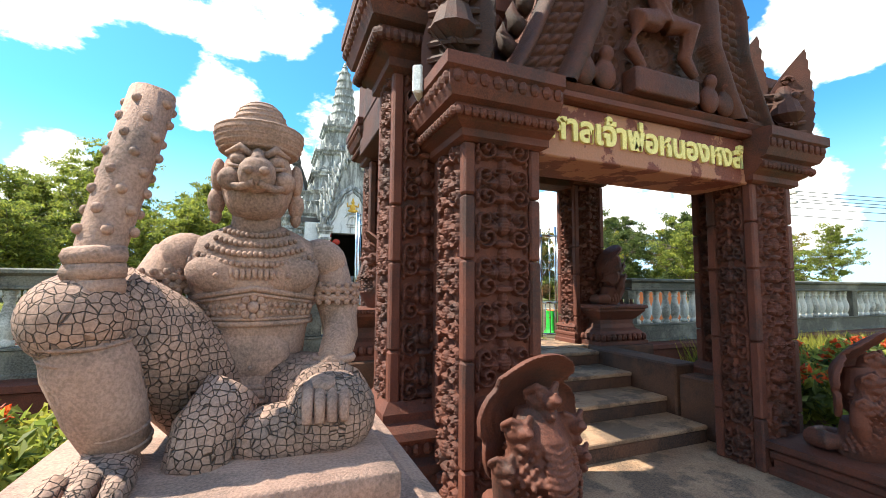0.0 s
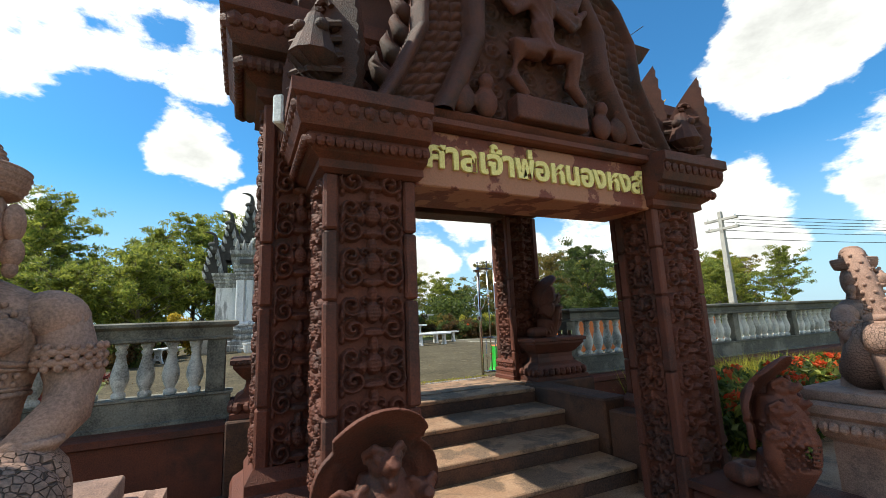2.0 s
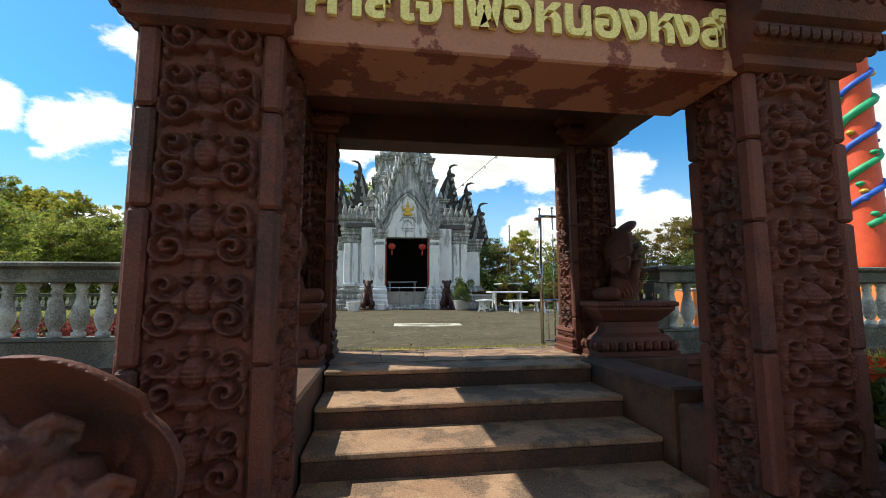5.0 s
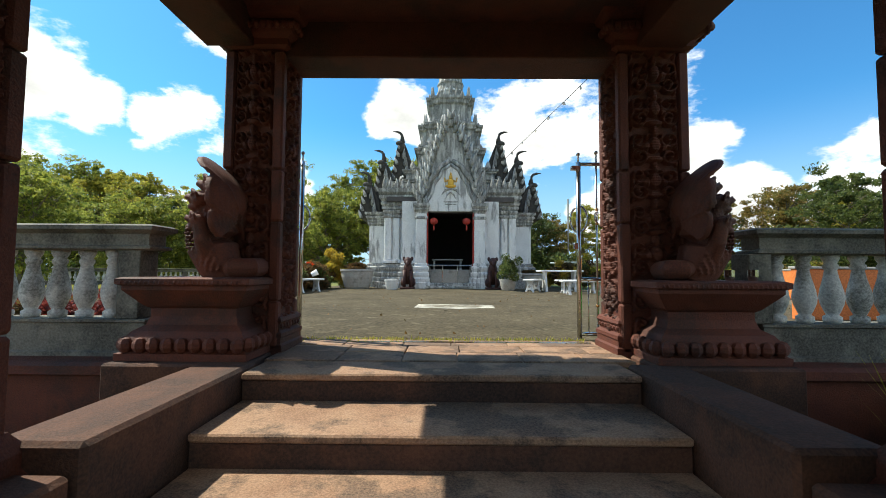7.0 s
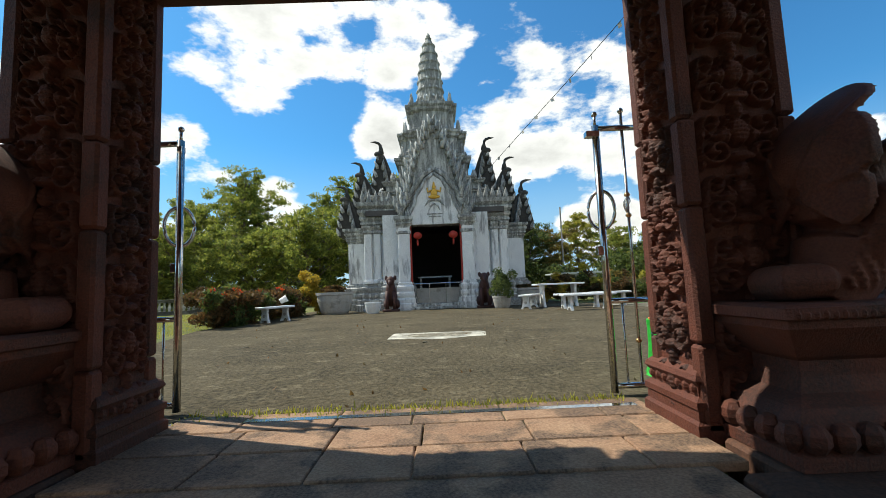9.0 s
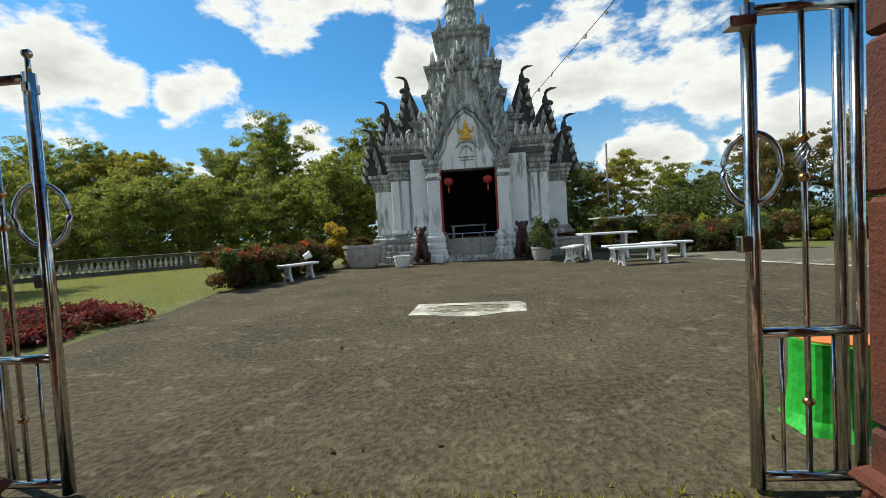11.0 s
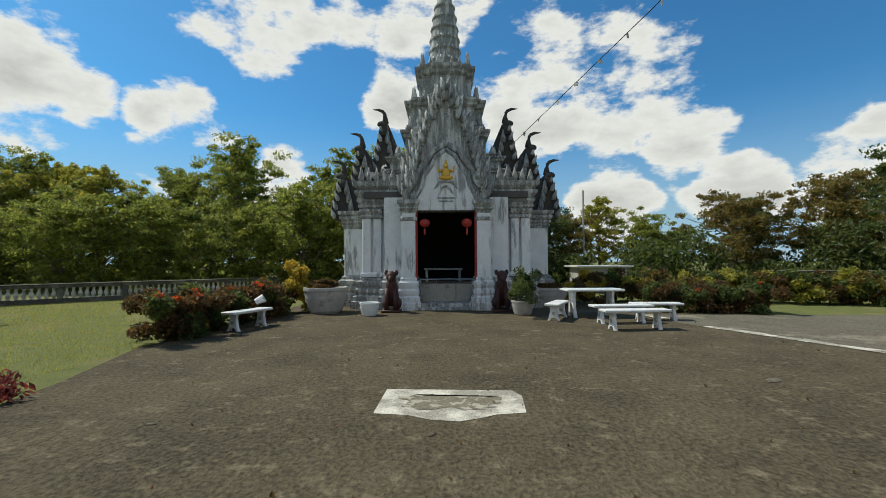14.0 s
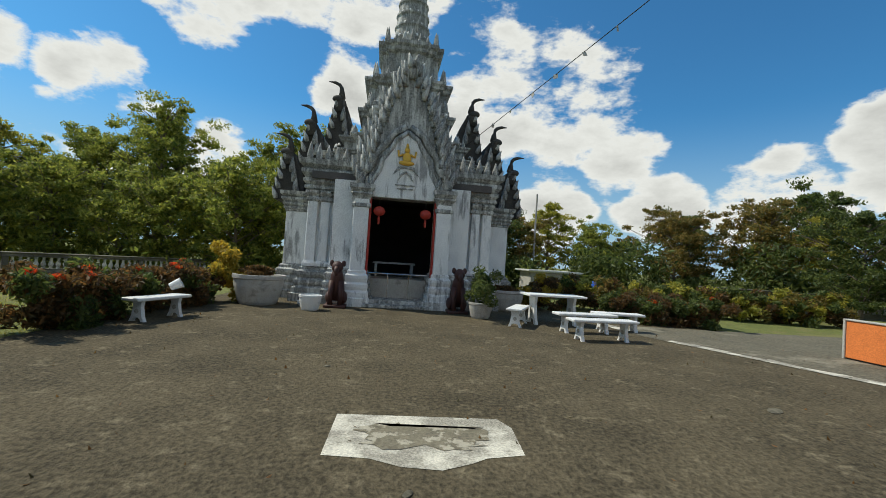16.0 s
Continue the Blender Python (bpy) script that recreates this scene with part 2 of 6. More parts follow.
POT = material("grey_cement_pot", (0.42, 0.40, 0.36), (0.33, 0.31, 0.28), 0.9, 5, 0.4, (0.15, 0.14, 0.12), 0.35, 3, grain=60)
LREDM = material("red_lantern_cloth", (0.42, 0.04, 0.025), (0.30, 0.03, 0.02), 0.6, 8, 0.1, None)
WIRE = material("black_cable", (0.03, 0.03, 0.03), (0.02, 0.02, 0.02), 0.6, 8, 0.1, None)
LEAF = leaf_material("leaf_green", (0.42, 0.42, 0.075), (0.11, 0.16, 0.03))
LEAFD = leaf_material("leaf_dark_green", (0.17, 0.20, 0.045), (0.045, 0.075, 0.02))
LEAFY = leaf_material("leaf_yellow_green", (0.54, 0.46, 0.065), (0.20, 0.23, 0.04))
LEAFM = leaf_material("leaf_rusty", (0.34, 0.22, 0.05), (0.11, 0.12, 0.03))
BEAST = material("black_red_cement", (0.07, 0.026, 0.02), (0.04, 0.018, 0.015), 0.6, 6, 0.4, None)
LEAFR = leaf_material("leaf_red", (0.26, 0.045, 0.035), (0.11, 0.03, 0.025))
LEAFO = leaf_material("leaf_bronze", (0.22, 0.11, 0.035), (0.06, 0.055, 0.022))
FLOWER = leaf_material("flower_orange_red", (0.75, 0.07, 0.02), (0.62, 0.14, 0.03))


# ---- mesh helpers ----
def part(name, bm, mat, parent=None, label="", smooth=False):
    me = bpy.data.meshes.new(name)
    bm.normal_update()
    if smooth:
        for f in bm.faces:
            f.smooth = True
    bm.to_mesh(me)
    bm.free()
    me.materials.append(mat)
    ob = new(name, me)
    if parent is not None:
        ob.parent = parent
    if label:
        ob["label"] = label
    return ob


def shared(name, me, parent, m, label=""):
    ob = new(name, me)
    ob.parent = parent
    ob.matrix_basis = m
    if label:
        ob["label"] = label
    return ob


def empty(name, x=0, y=0, z=0, rz=0):
    ob = new(name)
    ob.empty_display_size = 0.1
    ob.matrix_basis = pose(x, y, z, 0, 0, rz)
    return ob


def box(bm, x0, x1, y0, y1, z0, z1, bev=0.008):
    r = bmesh.ops.create_cube(bm, size=1, matrix=Matrix.Translation(((x0 + x1) / 2, (y0 + y1) / 2, (z0 + z1) / 2)) @ Matrix.Diagonal((x1 - x0, y1 - y0, z1 - z0, 1)))
    if bev:
        es = {e for v in r["verts"] for e in v.link_edges}
        bmesh.ops.bevel(bm, geom=list(es), offset=bev, segments=1, affect="EDGES")
    return bm


def new_box(*a, **k):
    return box(bmesh.new(), *a, **k)


def mould(bm, x0, x1, y0, y1, profile, cap=True):
    """A block of rectangular plan whose sides follow a profile of (offset outward, z)."""
    rings = []
    for o, z in profile:
        rings.append([bm.verts.new(c) for c in ((x0 - o, y0 - o, z), (x1 + o, y0 - o, z), (x1 + o, y1 + o, z), (x0 - o, y1 + o, z))])
    for a, b in zip(rings, rings[1:]):
        for i in range(4):
            bm.faces.new((a[i], a[(i + 1) % 4], b[(i + 1) % 4], b[i]))
    if cap:
        bm.faces.new(rings[0][::-1]), bm.faces.new(rings[-1])
    return bm


def lathe(bm, profile, seg=16, m=None, flat=1.0):
    """A turned body from (radius, z)."""
    m = m or Matrix()
    rings = []
    for r, z in profile:
        rings.append([bm.verts.new(m @ Vector((r * math.cos(2 * math.pi * i / seg), flat * r * math.sin(2 * math.pi * i / seg), z))) for i in range(seg)])
    for a, b in zip(rings, rings[1:]):
        for i in range(seg):
            bm.faces.new((a[i], a[(i + 1) % seg], b[(i + 1) % seg], b[i]))
    bm.faces.new(rings[0][::-1]), bm.faces.new(rings[-1])
    return bm


def tube(bm, pts, radii, seg=8):
    """A limb along points."""
    pts = [Vector(p) for p in pts]
    if not isinstance(radii, (list, tuple)):
        radii = [radii] * len(pts)
    rings = []
    for i, p in enumerate(pts):
        d = (pts[min(i + 1, len(pts) - 1)] - pts[max(i - 1, 0)]).normalized()
        s = d.orthogonal().normalized() if abs(d.z) > 0.99 else d.cross(Vector((0, 0, 1))).normalized()
        u = s.cross(d)
        rings.append([bm.verts.new(p + radii[i] * (s * math.cos(2 * math.pi * k / seg) + u * math.sin(2 * math.pi * k / seg))) for k in range(seg)])
    for a, b in zip(rings, rings[1:]):
        for i in range(seg):
            bm.faces.new((a[i], a[(i + 1) % seg], b[(i + 1) % seg], b[i]))
    bm.faces.new(rings[0][::-1]), bm.faces.new(rings[-1])
    return bm


def blob(bm, c, r, rot=(0, 0, 0), u=16, v=10):
    bmesh.ops.create_uvsphere(bm, u_segments=u, v_segments=v, radius=1, matrix=pose(*c, *rot) @ Matrix.Diagonal((*r, 1)))
    return bm


def slab(bm, outline, y0, y1):
    """An outline in x, z given a thickness from y0 to y1."""
    a = [bm.verts.new((x, y0, z)) for x, z in outline]
    b = [bm.verts.new((x, y1, z)) for x, z in outline]
    n = len(outline)
    bm.faces.new(a), bm.faces.new(b[::-1])
    for i in range(n):
        bm.faces.new((a[(i + 1) % n], a[i], b[i], b[(i + 1) % n]))
    return bm


def grid_mesh(name, X, Y, Z, mask=None, mat=None):
    """A sheet from arrays of coordinates."""
    h, w = X.shape
    vs = np.stack([X, Y, Z], -1).reshape(-1, 3)
    idx = np.arange(h * w).reshape(h, w)
    q = np.stack([idx[:-1, :-1], idx[:-1, 1:], idx[1:, 1:], idx[1:, :-1]], -1).reshape(-1, 4)
    if mask is not None:
        q = q[mask.reshape(-1)[q].all(1)]
    me = bpy.data.meshes.new(name)
    me.from_pydata(vs.tolist(), [], q.tolist())
    me.polygons.foreach_set("use_smooth", [True] * len(me.polygons))
    if mat:
        me.materials.append(mat)
    return me


def melt(ob, size):
    """Runs the bodies of a cast figure into one skin."""
    md = ob.modifiers.new("skin", "REMESH")
    md.mode, md.voxel_size, md.use_smooth_shade = "VOXEL", size, True
    sm = ob.modifiers.new("smooth", "SMOOTH")
    sm.factor, sm.iterations = 0.5, 3
    return ob


def leaves(name, centres, size, mat, seed, normal_up=0.3, fold=True):
    """Many small leaves, each two triangles folded along the middle."""
    rs = np.random.RandomState(seed)
    n = len(centres)
    c = np.asarray(centres, float)
    a = rs.normal(size=(n, 3))
    a /= np.linalg.norm(a, axis=1)[:, None]
    b = rs.normal(size=(n, 3)) + np.array([0, 0, normal_up])
    b = np.cross(a, b)
    b /= np.linalg.norm(b, axis=1)[:, None] + 1e-9
    s = size * rs.uniform(0.6, 1.4, n)[:, None]
    nrm = np.cross(a, b) * 0.18
    vs = np.stack([c - a * s, c + b * s * 0.42 + nrm * s, c + a * s, c - b * s * 0.42 + nrm * s], 1).reshape(-1, 3)
    i = np.arange(n)[:, None] * 4
    fs = np.concatenate([i + [0, 1, 2], i + [0, 2, 3]], 0)
    me = bpy.data.meshes.new(name)
    me.from_pydata(vs.tolist(), [], fs.tolist())
    me.materials.append(mat)
    return me


# ---- ground and plaza ----
C = 3.64           # middle of the gate's front
PL = 0.70          # height of the plaza above the forecourt
AX = 3.93          # middle of the temple

bm = bmesh.new()
# one sheet: forecourt low, plaza and lawn beyond the wall high
xs = [-400, -60, -20, 2.45, 4.98, 20, 60, 400]
for (y0, z0), (y1, z1) in (((-300, 0), (6.9, 0)), ((6.9, 0), (6.91, PL - 0.02)), ((6.91, PL - 0.02), (60, PL - 0.02)), ((60, PL - 0.02), (900, PL - 0.02))):
    for xa, xb in zip(xs, xs[1:]):
        bm.faces.new([bm.verts.new(p) for p in ((xa, y0, z0), (xb, y0, z0), (xb, y1, z1), (xa, y1, z1))])
bmesh.ops.remove_doubles(bm, verts=bm.verts, dist=1e-4)
tagged(part("ground", bm, LAWN), "mown yellow-green lawn and grassy land", "ground", kind="structure")

bm = bmesh.new()
outline = [(1.6, 7.2), (5.9, 7.2), (12.5, 7.6), (12.6, 19.0), (9.0, 20.2), (8.6, 27), (-1.0, 27), (-1.2, 17.2), (-1.45, 14.4), (-0.9, 12.4), (-0.55, 10.2), (-0.2, 8.0), (-0.3, 7.2)]
top = [bm.verts.new((x, y, PL)) for x, y in outline]
bm.faces.new(top)
ex = bmesh.ops.extrude_face_region(bm, geom=list(bm.faces))
bmesh.ops.translate(bm, vec=(0, 0, -0.05), verts=[v for v in ex["geom"] if isinstance(v, bmesh.types.BMVert)])
bmesh.ops.recalc_face_normals(bm, faces=bm.faces)
tagged(part("plaza", bm, PLAZA), "weathered dark grey concrete yard with pale stains", "pavement", kind="structure")

bm = new_box(-1.5, 8.5, -3.0, 4.75, -0.1, 0.004, bev=0)
tagged(part("forecourt", bm, STEP), "stained brown cement forecourt paving", "pavement", kind="structure")

bm = bmesh.new()
bm.faces.new([bm.verts.new((x, y, PL + 0.005)) for x, y in ((9.2, 18.6), (9.35, 17.0), (10.7, 13.8), (12.4, 10.0), (13.2, 7.7), (30, 8.5), (30, 17.8), (14.5, 18.3))])
tagged(part("road", bm, ROAD), "pale worn cement drive beside the yard", "road", kind="structure")

# planting soil between the forecourt and the retaining wall
for xa, xb in ((-12.0, 1.55), (5.95, 14.0)):
    tagged(part("bed_soil", new_box(xa, xb, 4.76, 6.6, -0.1, 0.012, bev=0), SOIL), "dark bare soil of the planting bed", "soil", kind="structure")

# pale worn strip along the yard's edge, broken here and there
bm = bmesh.new()
edge_line = [Vector(p) for p in ((9.2, 18.6), (9.35, 17.0), (10.7, 13.8), (12.4, 10.0), (13.2, 7.7))]
er = random.Random(12)
for a, b in zip(edge_line, edge_line[1:]):
    n = int((b - a).length / 0.55)
    d = (b - a).normalized()
    for k in range(n):
        if er.random() < 0.16:
            continue
        p, q = a.lerp(b, k / n), a.lerp(b, (k + 0.97) / n)
        w0, w1 = er.uniform(0.16, 0.34), er.uniform(0.16, 0.34)
        side = Vector((-d.y, d.x))
        bm.faces.new([bm.verts.new((v.x, v.y, PL + 0.010)) for v in (p - side * 0.03, q - side * 0.03, q + side * w1, p + side * w0)])
tagged(part("drive_edge", bm, PATCH), "broken pale cement strip along the drive", "pavement", kind="structure")

# pale patched slab in the plaza
bm = bmesh.new()
slab_pts = [(3.17, 11.25), (3.5, 11.2), (3.72, 11.08), (4.0, 11.03), (4.22, 11.12), (4.35, 11.2), (4.65, 11.25), (4.7, 11.75), (4.62, 11.95), (4.0, 11.98), (3.2, 12.02)]
bm.faces.new([bm.verts.new((x, y, PL + 0.004)) for x, y in slab_pts])
tagged(part("cement_patch", bm, PATCH), "pale rectangular cement patch set in the yard", "patch", kind="structure")

bm = bmesh.new()
wr = random.Random(5)
bm.faces.new([bm.verts.new((3.92 + (0.54 + wr.uniform(-0.14, 0.06)) * math.copysign(abs(math.cos(a)) ** 0.6, math.cos(a)), 11.58 + (0.25 + wr.uniform(-0.09, 0.03)) * math.copysign(abs(math.sin(a)) ** 0.6, math.sin(a)), PL + 0.008)) for a in [2 * math.pi * k / 44 for k in range(44)]])
MOSSY = material("mossy_worn_cement", (0.20, 0.175, 0.12), (0.10, 0.085, 0.06), 0.95, 7, 0.8, (0.46, 0.42, 0.33), 0.42, 6.0, grain=40, edge=0.05)
tagged(part("worn_centre", bm, MOSSY), "dark worn middle of the pale cement patch", "patch", kind="structure")

# ---- steps ----
stairs = tagged(empty("staircase", C, 5.4, 0), "four worn reddish cement steps with dark stains", "stairs", kind="structure")
NOSE = [(0.175, 4.68), (0.35, 5.15), (0.525, 5.66), (0.70, 6.22)]
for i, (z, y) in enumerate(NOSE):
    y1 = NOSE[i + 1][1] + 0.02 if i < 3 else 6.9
    # risers take the darker CHEEK colour, treads the paler STEP
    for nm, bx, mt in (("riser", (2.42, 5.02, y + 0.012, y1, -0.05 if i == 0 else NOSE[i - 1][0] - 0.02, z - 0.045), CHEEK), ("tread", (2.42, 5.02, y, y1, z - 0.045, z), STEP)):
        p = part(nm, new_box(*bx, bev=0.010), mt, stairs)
        p.matrix_parent_inverse = stairs.matrix_basis.inverted()
# paving of the landing, slab by slab
landing = tagged(empty("landing", C, 7.1, PL), "reddish-brown paving slabs on the landing", "pavement", kind="structure")
slab_rnd = random.Random(6)
for j, (y0, y1) in enumerate(((6.60, 6.93), (6.935, 7.24), (7.245, 7.56))):
    x = 2.40
    while x < 5.14:
        w = min(slab_rnd.uniform(0.42, 0.56), 5.16 - x)
        q = part("paving_slab", new_box(x + 0.004, x + w - 0.004, y0 + 0.004, y1 - 0.004, PL - 0.03, PL + 0.010 + slab_rnd.uniform(-0.002, 0.003), bev=0.006), STEP, landing)
        q.matrix_parent_inverse = landing.matrix_basis.inverted()
        x += w

# ---- carved relief ----
def scroll(u, v, cu, cv, R, hand, turns=1.6):
    """Height of a scroll round (cu, cv)."""
    du, dv = (u - cu) * hand, v - cv
    r = np.hypot(du, dv)
    th = np.arctan2(dv, du) / (2 * math.pi)
    ph = (r / R * turns - th) % 1.0
    ridge = np.clip(1 - np.abs(ph - 0.5) * 3.0, 0, 1)
    return np.where(r < R, np.sqrt(ridge) * (1 - 0.35 * r / R), 0)


def lobe(u, v, cu, cv, ru, rv):
    d = ((u - cu) / ru) ** 2 + ((v - cv) / rv) ** 2
    return np.sqrt(np.clip(1 - d, 0, 1))


def carved_panel(w, h, step=0.0065, depth=0.075, period=0.30):
    """A pilaster panel with scrolls and flowers, in x and z, facing -y."""
    u, v = np.meshgrid(np.arange(-w / 2, w / 2 + 1e-6, w / max(6, round(w / step))), np.arange(0, h + 1e-6, h / round(h / step)))
    f = w / 0.39
    k = v / period
    vv = (k - np.floor(k)) * period
    wob = 0.06 * np.sin(np.floor(k) * 2.4)
    H = np.zeros_like(u)
    a = np.abs(u) / f
    for base in (-period, 0, period):
        q = vv - base
        H = np.maximum(H, scroll(a, q, 0.115, 0.10 + wob * 0.2, 0.075, 1))
        H = np.maximum(H, 0.85 * scroll(a, q, 0.125, 0.235, 0.066, -1, 1.4))
        H = np.maximum(H, 0.7 * scroll(a, q, 0.045, 0.255, 0.04, 1, 1.2))
        H = np.maximum(H, 0.95 * lobe(a, q, 0.0, 0.19, 0.05, 0.07))
        H = np.maximum(H, 0.85 * lobe(a, q, 0.0, 0.07, 0.075, 0.03))
        H = np.maximum(H, 0.75 * lobe(a, q, 0.0, 0.30, 0.03, 0.06))
        H = np.maximum(H, 0.65 * lobe(a, q, 0.075, 0.175, 0.03, 0.035))
        H = np.maximum(H, 0.7 * lobe(a, q, 0.06, 0.175, 0.02, 0.05))
        H = np.maximum(H, 0.6 * lobe(a, q, 0.175, 0.18, 0.016, 0.045))
        H = np.maximum(H, 0.5 * lobe(a, q, 0.175, 0.335, 0.018, 0.03))
    H = np.clip(H * 1.9 - 0.22, 0, 1) ** 0.8 * (0.45 + 0.55 * H)
    H *= 1 - 0.20 * np.abs(np.sin(u * 190 + 1.3 * np.sin(v * 60))) * np.abs(np.cos(v * 150))
    H = H * np.clip((w / 2 - np.abs(u)) / 0.012, 0, 1)
    return grid_mesh("carved_panel", u, -H * depth, v, mat=RED)


def bead_row(bm, x0, x1, y, z, r, n, axis="x"):
    for i in range(n):
        t = x0 + (x1 - x0) * (i + 0.5) / n
        blob(bm, (t, y, z) if axis == "x" else (y, t, z), (r, r, r * 1.15), u=6, v=5)


# ---- the gate ----
gate = tagged(empty("temple_gate", C, 5.9, 0), "red-brown carved sandstone-coloured gate with gables and four piers", "gate")
GI = gate.matrix_basis.inverted()


def gpart(name, bm, mat, label="", parent=None, smooth=False):
    p = part(name, bm, mat, parent or gate, label, smooth)
    if parent is None:
        p.matrix_parent_inverse = GI
    return p


PANELS = {}


def carved_pier(name, x0, x1, y0, y1, z0, z1, faces, post=0.085, base=False):
    """A square pier: core, segmented corner posts and carved panels between them."""
    body = gpart(name, new_box(x0 + 0.035, x1 - 0.035, y0 + 0.035, y1 - 0.035, z0, z1, bev=0), RED)
    joints = [z0] + [z for z in (0.45, 1.12, 1.77, 2.2) if z0 + 0.2 < z < z1 - 0.2] + [z1]
    for cx in (x0, x1 - post):
        for cy in (y0, y1 - post):
            for a, b in zip(joints, joints[1:]):
                p = part("corner_post", new_box(cx, cx + post, cy, cy + post, a + 0.004, b - 0.004, bev=0.014), RED, body)
    for f in faces:
        w = (x1 - x0 if "y" in f else y1 - y0) - 2 * post - 0.01
        h = z1 - z0 - 0.02
        key = (round(w, 2), round(h, 2))
        if key not in PANELS:
            PANELS[key] = carved_panel(w, h)
        cx, cy = (x0 + x1) / 2, (y0 + y1) / 2
        m = {"-y": pose(cx, y0 + 0.038, z0 + 0.01), "+y": pose(cx, y1 - 0.038, z0 + 0.01, rz=180),
             "-x": pose(x0 + 0.038, cy, z0 + 0.01, rz=-90), "+x": pose(x1 - 0.038, cy, z0 + 0.01, rz=90)}[f]
        shared("carved_panel", PANELS[key], body, m)
    return body


BASE = [(0.16, 0.0), (0.16, 0.16), (0.13, 0.19), (0.13, 0.28), (0.15, 0.30), (0.15, 0.36), (0.09, 0.40), (0.10, 0.50), (0.14, 0.55), (0.12, 0.60), (0.05, 0.66), (0.05, 0.72), (0.0, 0.80)]


def pier_base(x0, x1, y0, y1, z, s=1.0):
    bm = bmesh.new()
    mould(bm, x0, x1, y0, y1, [(o * s, z + h * s) for o, h in BASE])
    o, zz = 0.10 * s, z + 0.47 * s
    n = max(4, int((x1 - x0 + 0.2) / 0.075))
    for yy in (y0 - o, y1 + o):
        bead_row(bm, x0 - o, x1 + o, yy, zz, 0.04 * s, n)
    n = max(4, int((y1 - y0 + 0.2) / 0.075))
    for xx in (x0 - o, x1 + o):
        bead_row(bm, y0 - o, y1 + o, xx, zz, 0.04 * s, n, "y")
    return gpart("pier_base", bm, RED)


CAP = [(0.0, 0.0), (0.04, 0.02), (0.04, 0.07), (0.09, 0.10), (0.13, 0.17), (0.11, 0.20), (0.16, 0.22), (0.19, 0.28), (0.19, 0.36), (0.22, 0.38), (0.22, 0.46), (0.14, 0.47)]


def pier_cap(x0, x1, y0, y1, z, s=1.0, name="capital", lo=-99.0, hi=99.0):
    """A flaring capital with two rows of leaf beads; lo and hi cut it off where a beam meets it."""
    bm = bmesh.new()
    mould(bm, x0, x1, y0, y1, [(o * s, z + h * s) for o, h in CAP])
    for v in bm.verts:
        v.co.x = min(max(v.co.x, lo), hi)
    for o, zz, r, gap in ((0.13 * s, z + 0.14 * s, 0.03 * s, 0.055), (0.185 * s, z + 0.325 * s, 0.040 * s, 0.085)):
        xa, xb = max(x0 - o, lo), min(x1 + o, hi)
        for yy in (y0 - o, y1 + o):
            bead_row(bm, xa, xb, yy, zz, r, max(4, int((xb - xa) / gap)))
        for xx in (x0 - o, x1 + o):
            if lo < xx < hi:
                bead_row(bm, y0 - o, y1 + o, xx, zz, r, max(4, int((y1 - y0 + 2 * o) / gap)), "y")
    return gpart(name, bm, RED)


# front jamb piers and the stouter piers behind them
for x0, x1 in ((1.91, 2.50), (4.78, 5.37)):
    back = 4.56 if x0 < C else 4.44
    carved_pier("jamb_pier", x0, x1, 4.0, back, 0.0, 2.56, ("-y", "-x", "+x"))
    pier_cap(x0, x1, 3.99, back + 0.02, 2.55, lo=-99.0 if x0 < C else x0 - 0.05, hi=x1 + 0.05 if x0 < C else 99.0)
for x0, x1 in ((1.58, 2.12), (5.38, 5.91)):
    carved_pier("corner_pier", x0, x1, 4.57, 5.05, 0.72, 3.28, ("-y", "-x", "+x", "+y"))
    pier_base(x0, x1, 4.57, 5.05, 0.0, 0.95)
    pier_cap(x0, x1, 4.57, 5.05, 3.22, 1.35)
# rear piers
for x0, x1 in ((1.90, 2.39), (5.16, 5.74)):
    carved_pier("rear_pier", x0, x1, 6.86, 7.32, 0.72, 3.20, ("+y", "-y", "-x", "+x"))
    pier_base(x0 + 0.04, x1 - 0.04, 6.94, 7.28, PL - 0.02, 0.5)
    pier_cap(x0, x1, 6.86, 7.32, 3.21)

# lintels, side beams, ceiling
lintel = gpart("lintel", new_box(2.505, 4.775, 4.02, 4.55, 2.54, 2.95, bev=0.01), SIGN, "dark red sign beam with flaking paint")
gpart("lintel_cornice", mould(bmesh.new(), 2.3, 4.98, 3.96, 4.6, [(0.0, 2.955), (0.03, 2.97), (0.03, 3.01), (-0.02, 3.03), (0.02, 3.08), (0.0, 3.10)]), RED)
gpart("lintel", new_box(2.385, 5.165, 6.90, 7.30, 3.165, 3.66, bev=0.01), GRIME)
for x0, x1 in ((1.75, 2.15), (5.3, 5.7)):
    gpart("side_beam", new_box(x0, x1, 5.06, 6.84, 3.22, 3.64, bev=0.01), GRIME)
gpart("lintel", new_box(2.1, 5.37, 4.6, 5.0, 3.1, 3.6, bev=0.01), GRIME)
gpart("ceiling", new_box(1.80, 5.66, 4.60, 7.26, 3.47, 3.6, bev=0), GRIME)
# upper storeys of the roof
gpart("roof_tier", mould(bmesh.new(), 1.75, 5.55, 4.7, 6.95, [(0.0, 3.6), (0.0, 4.5), (0.12, 4.55), (0.2, 4.7), (0.12, 4.78), (-0.45, 4.8), (-0.45, 5.2), (-0.3, 5.25), (-0.25, 5.36), (-0.9, 5.4), (-1.0, 5.8)]), GRIME)


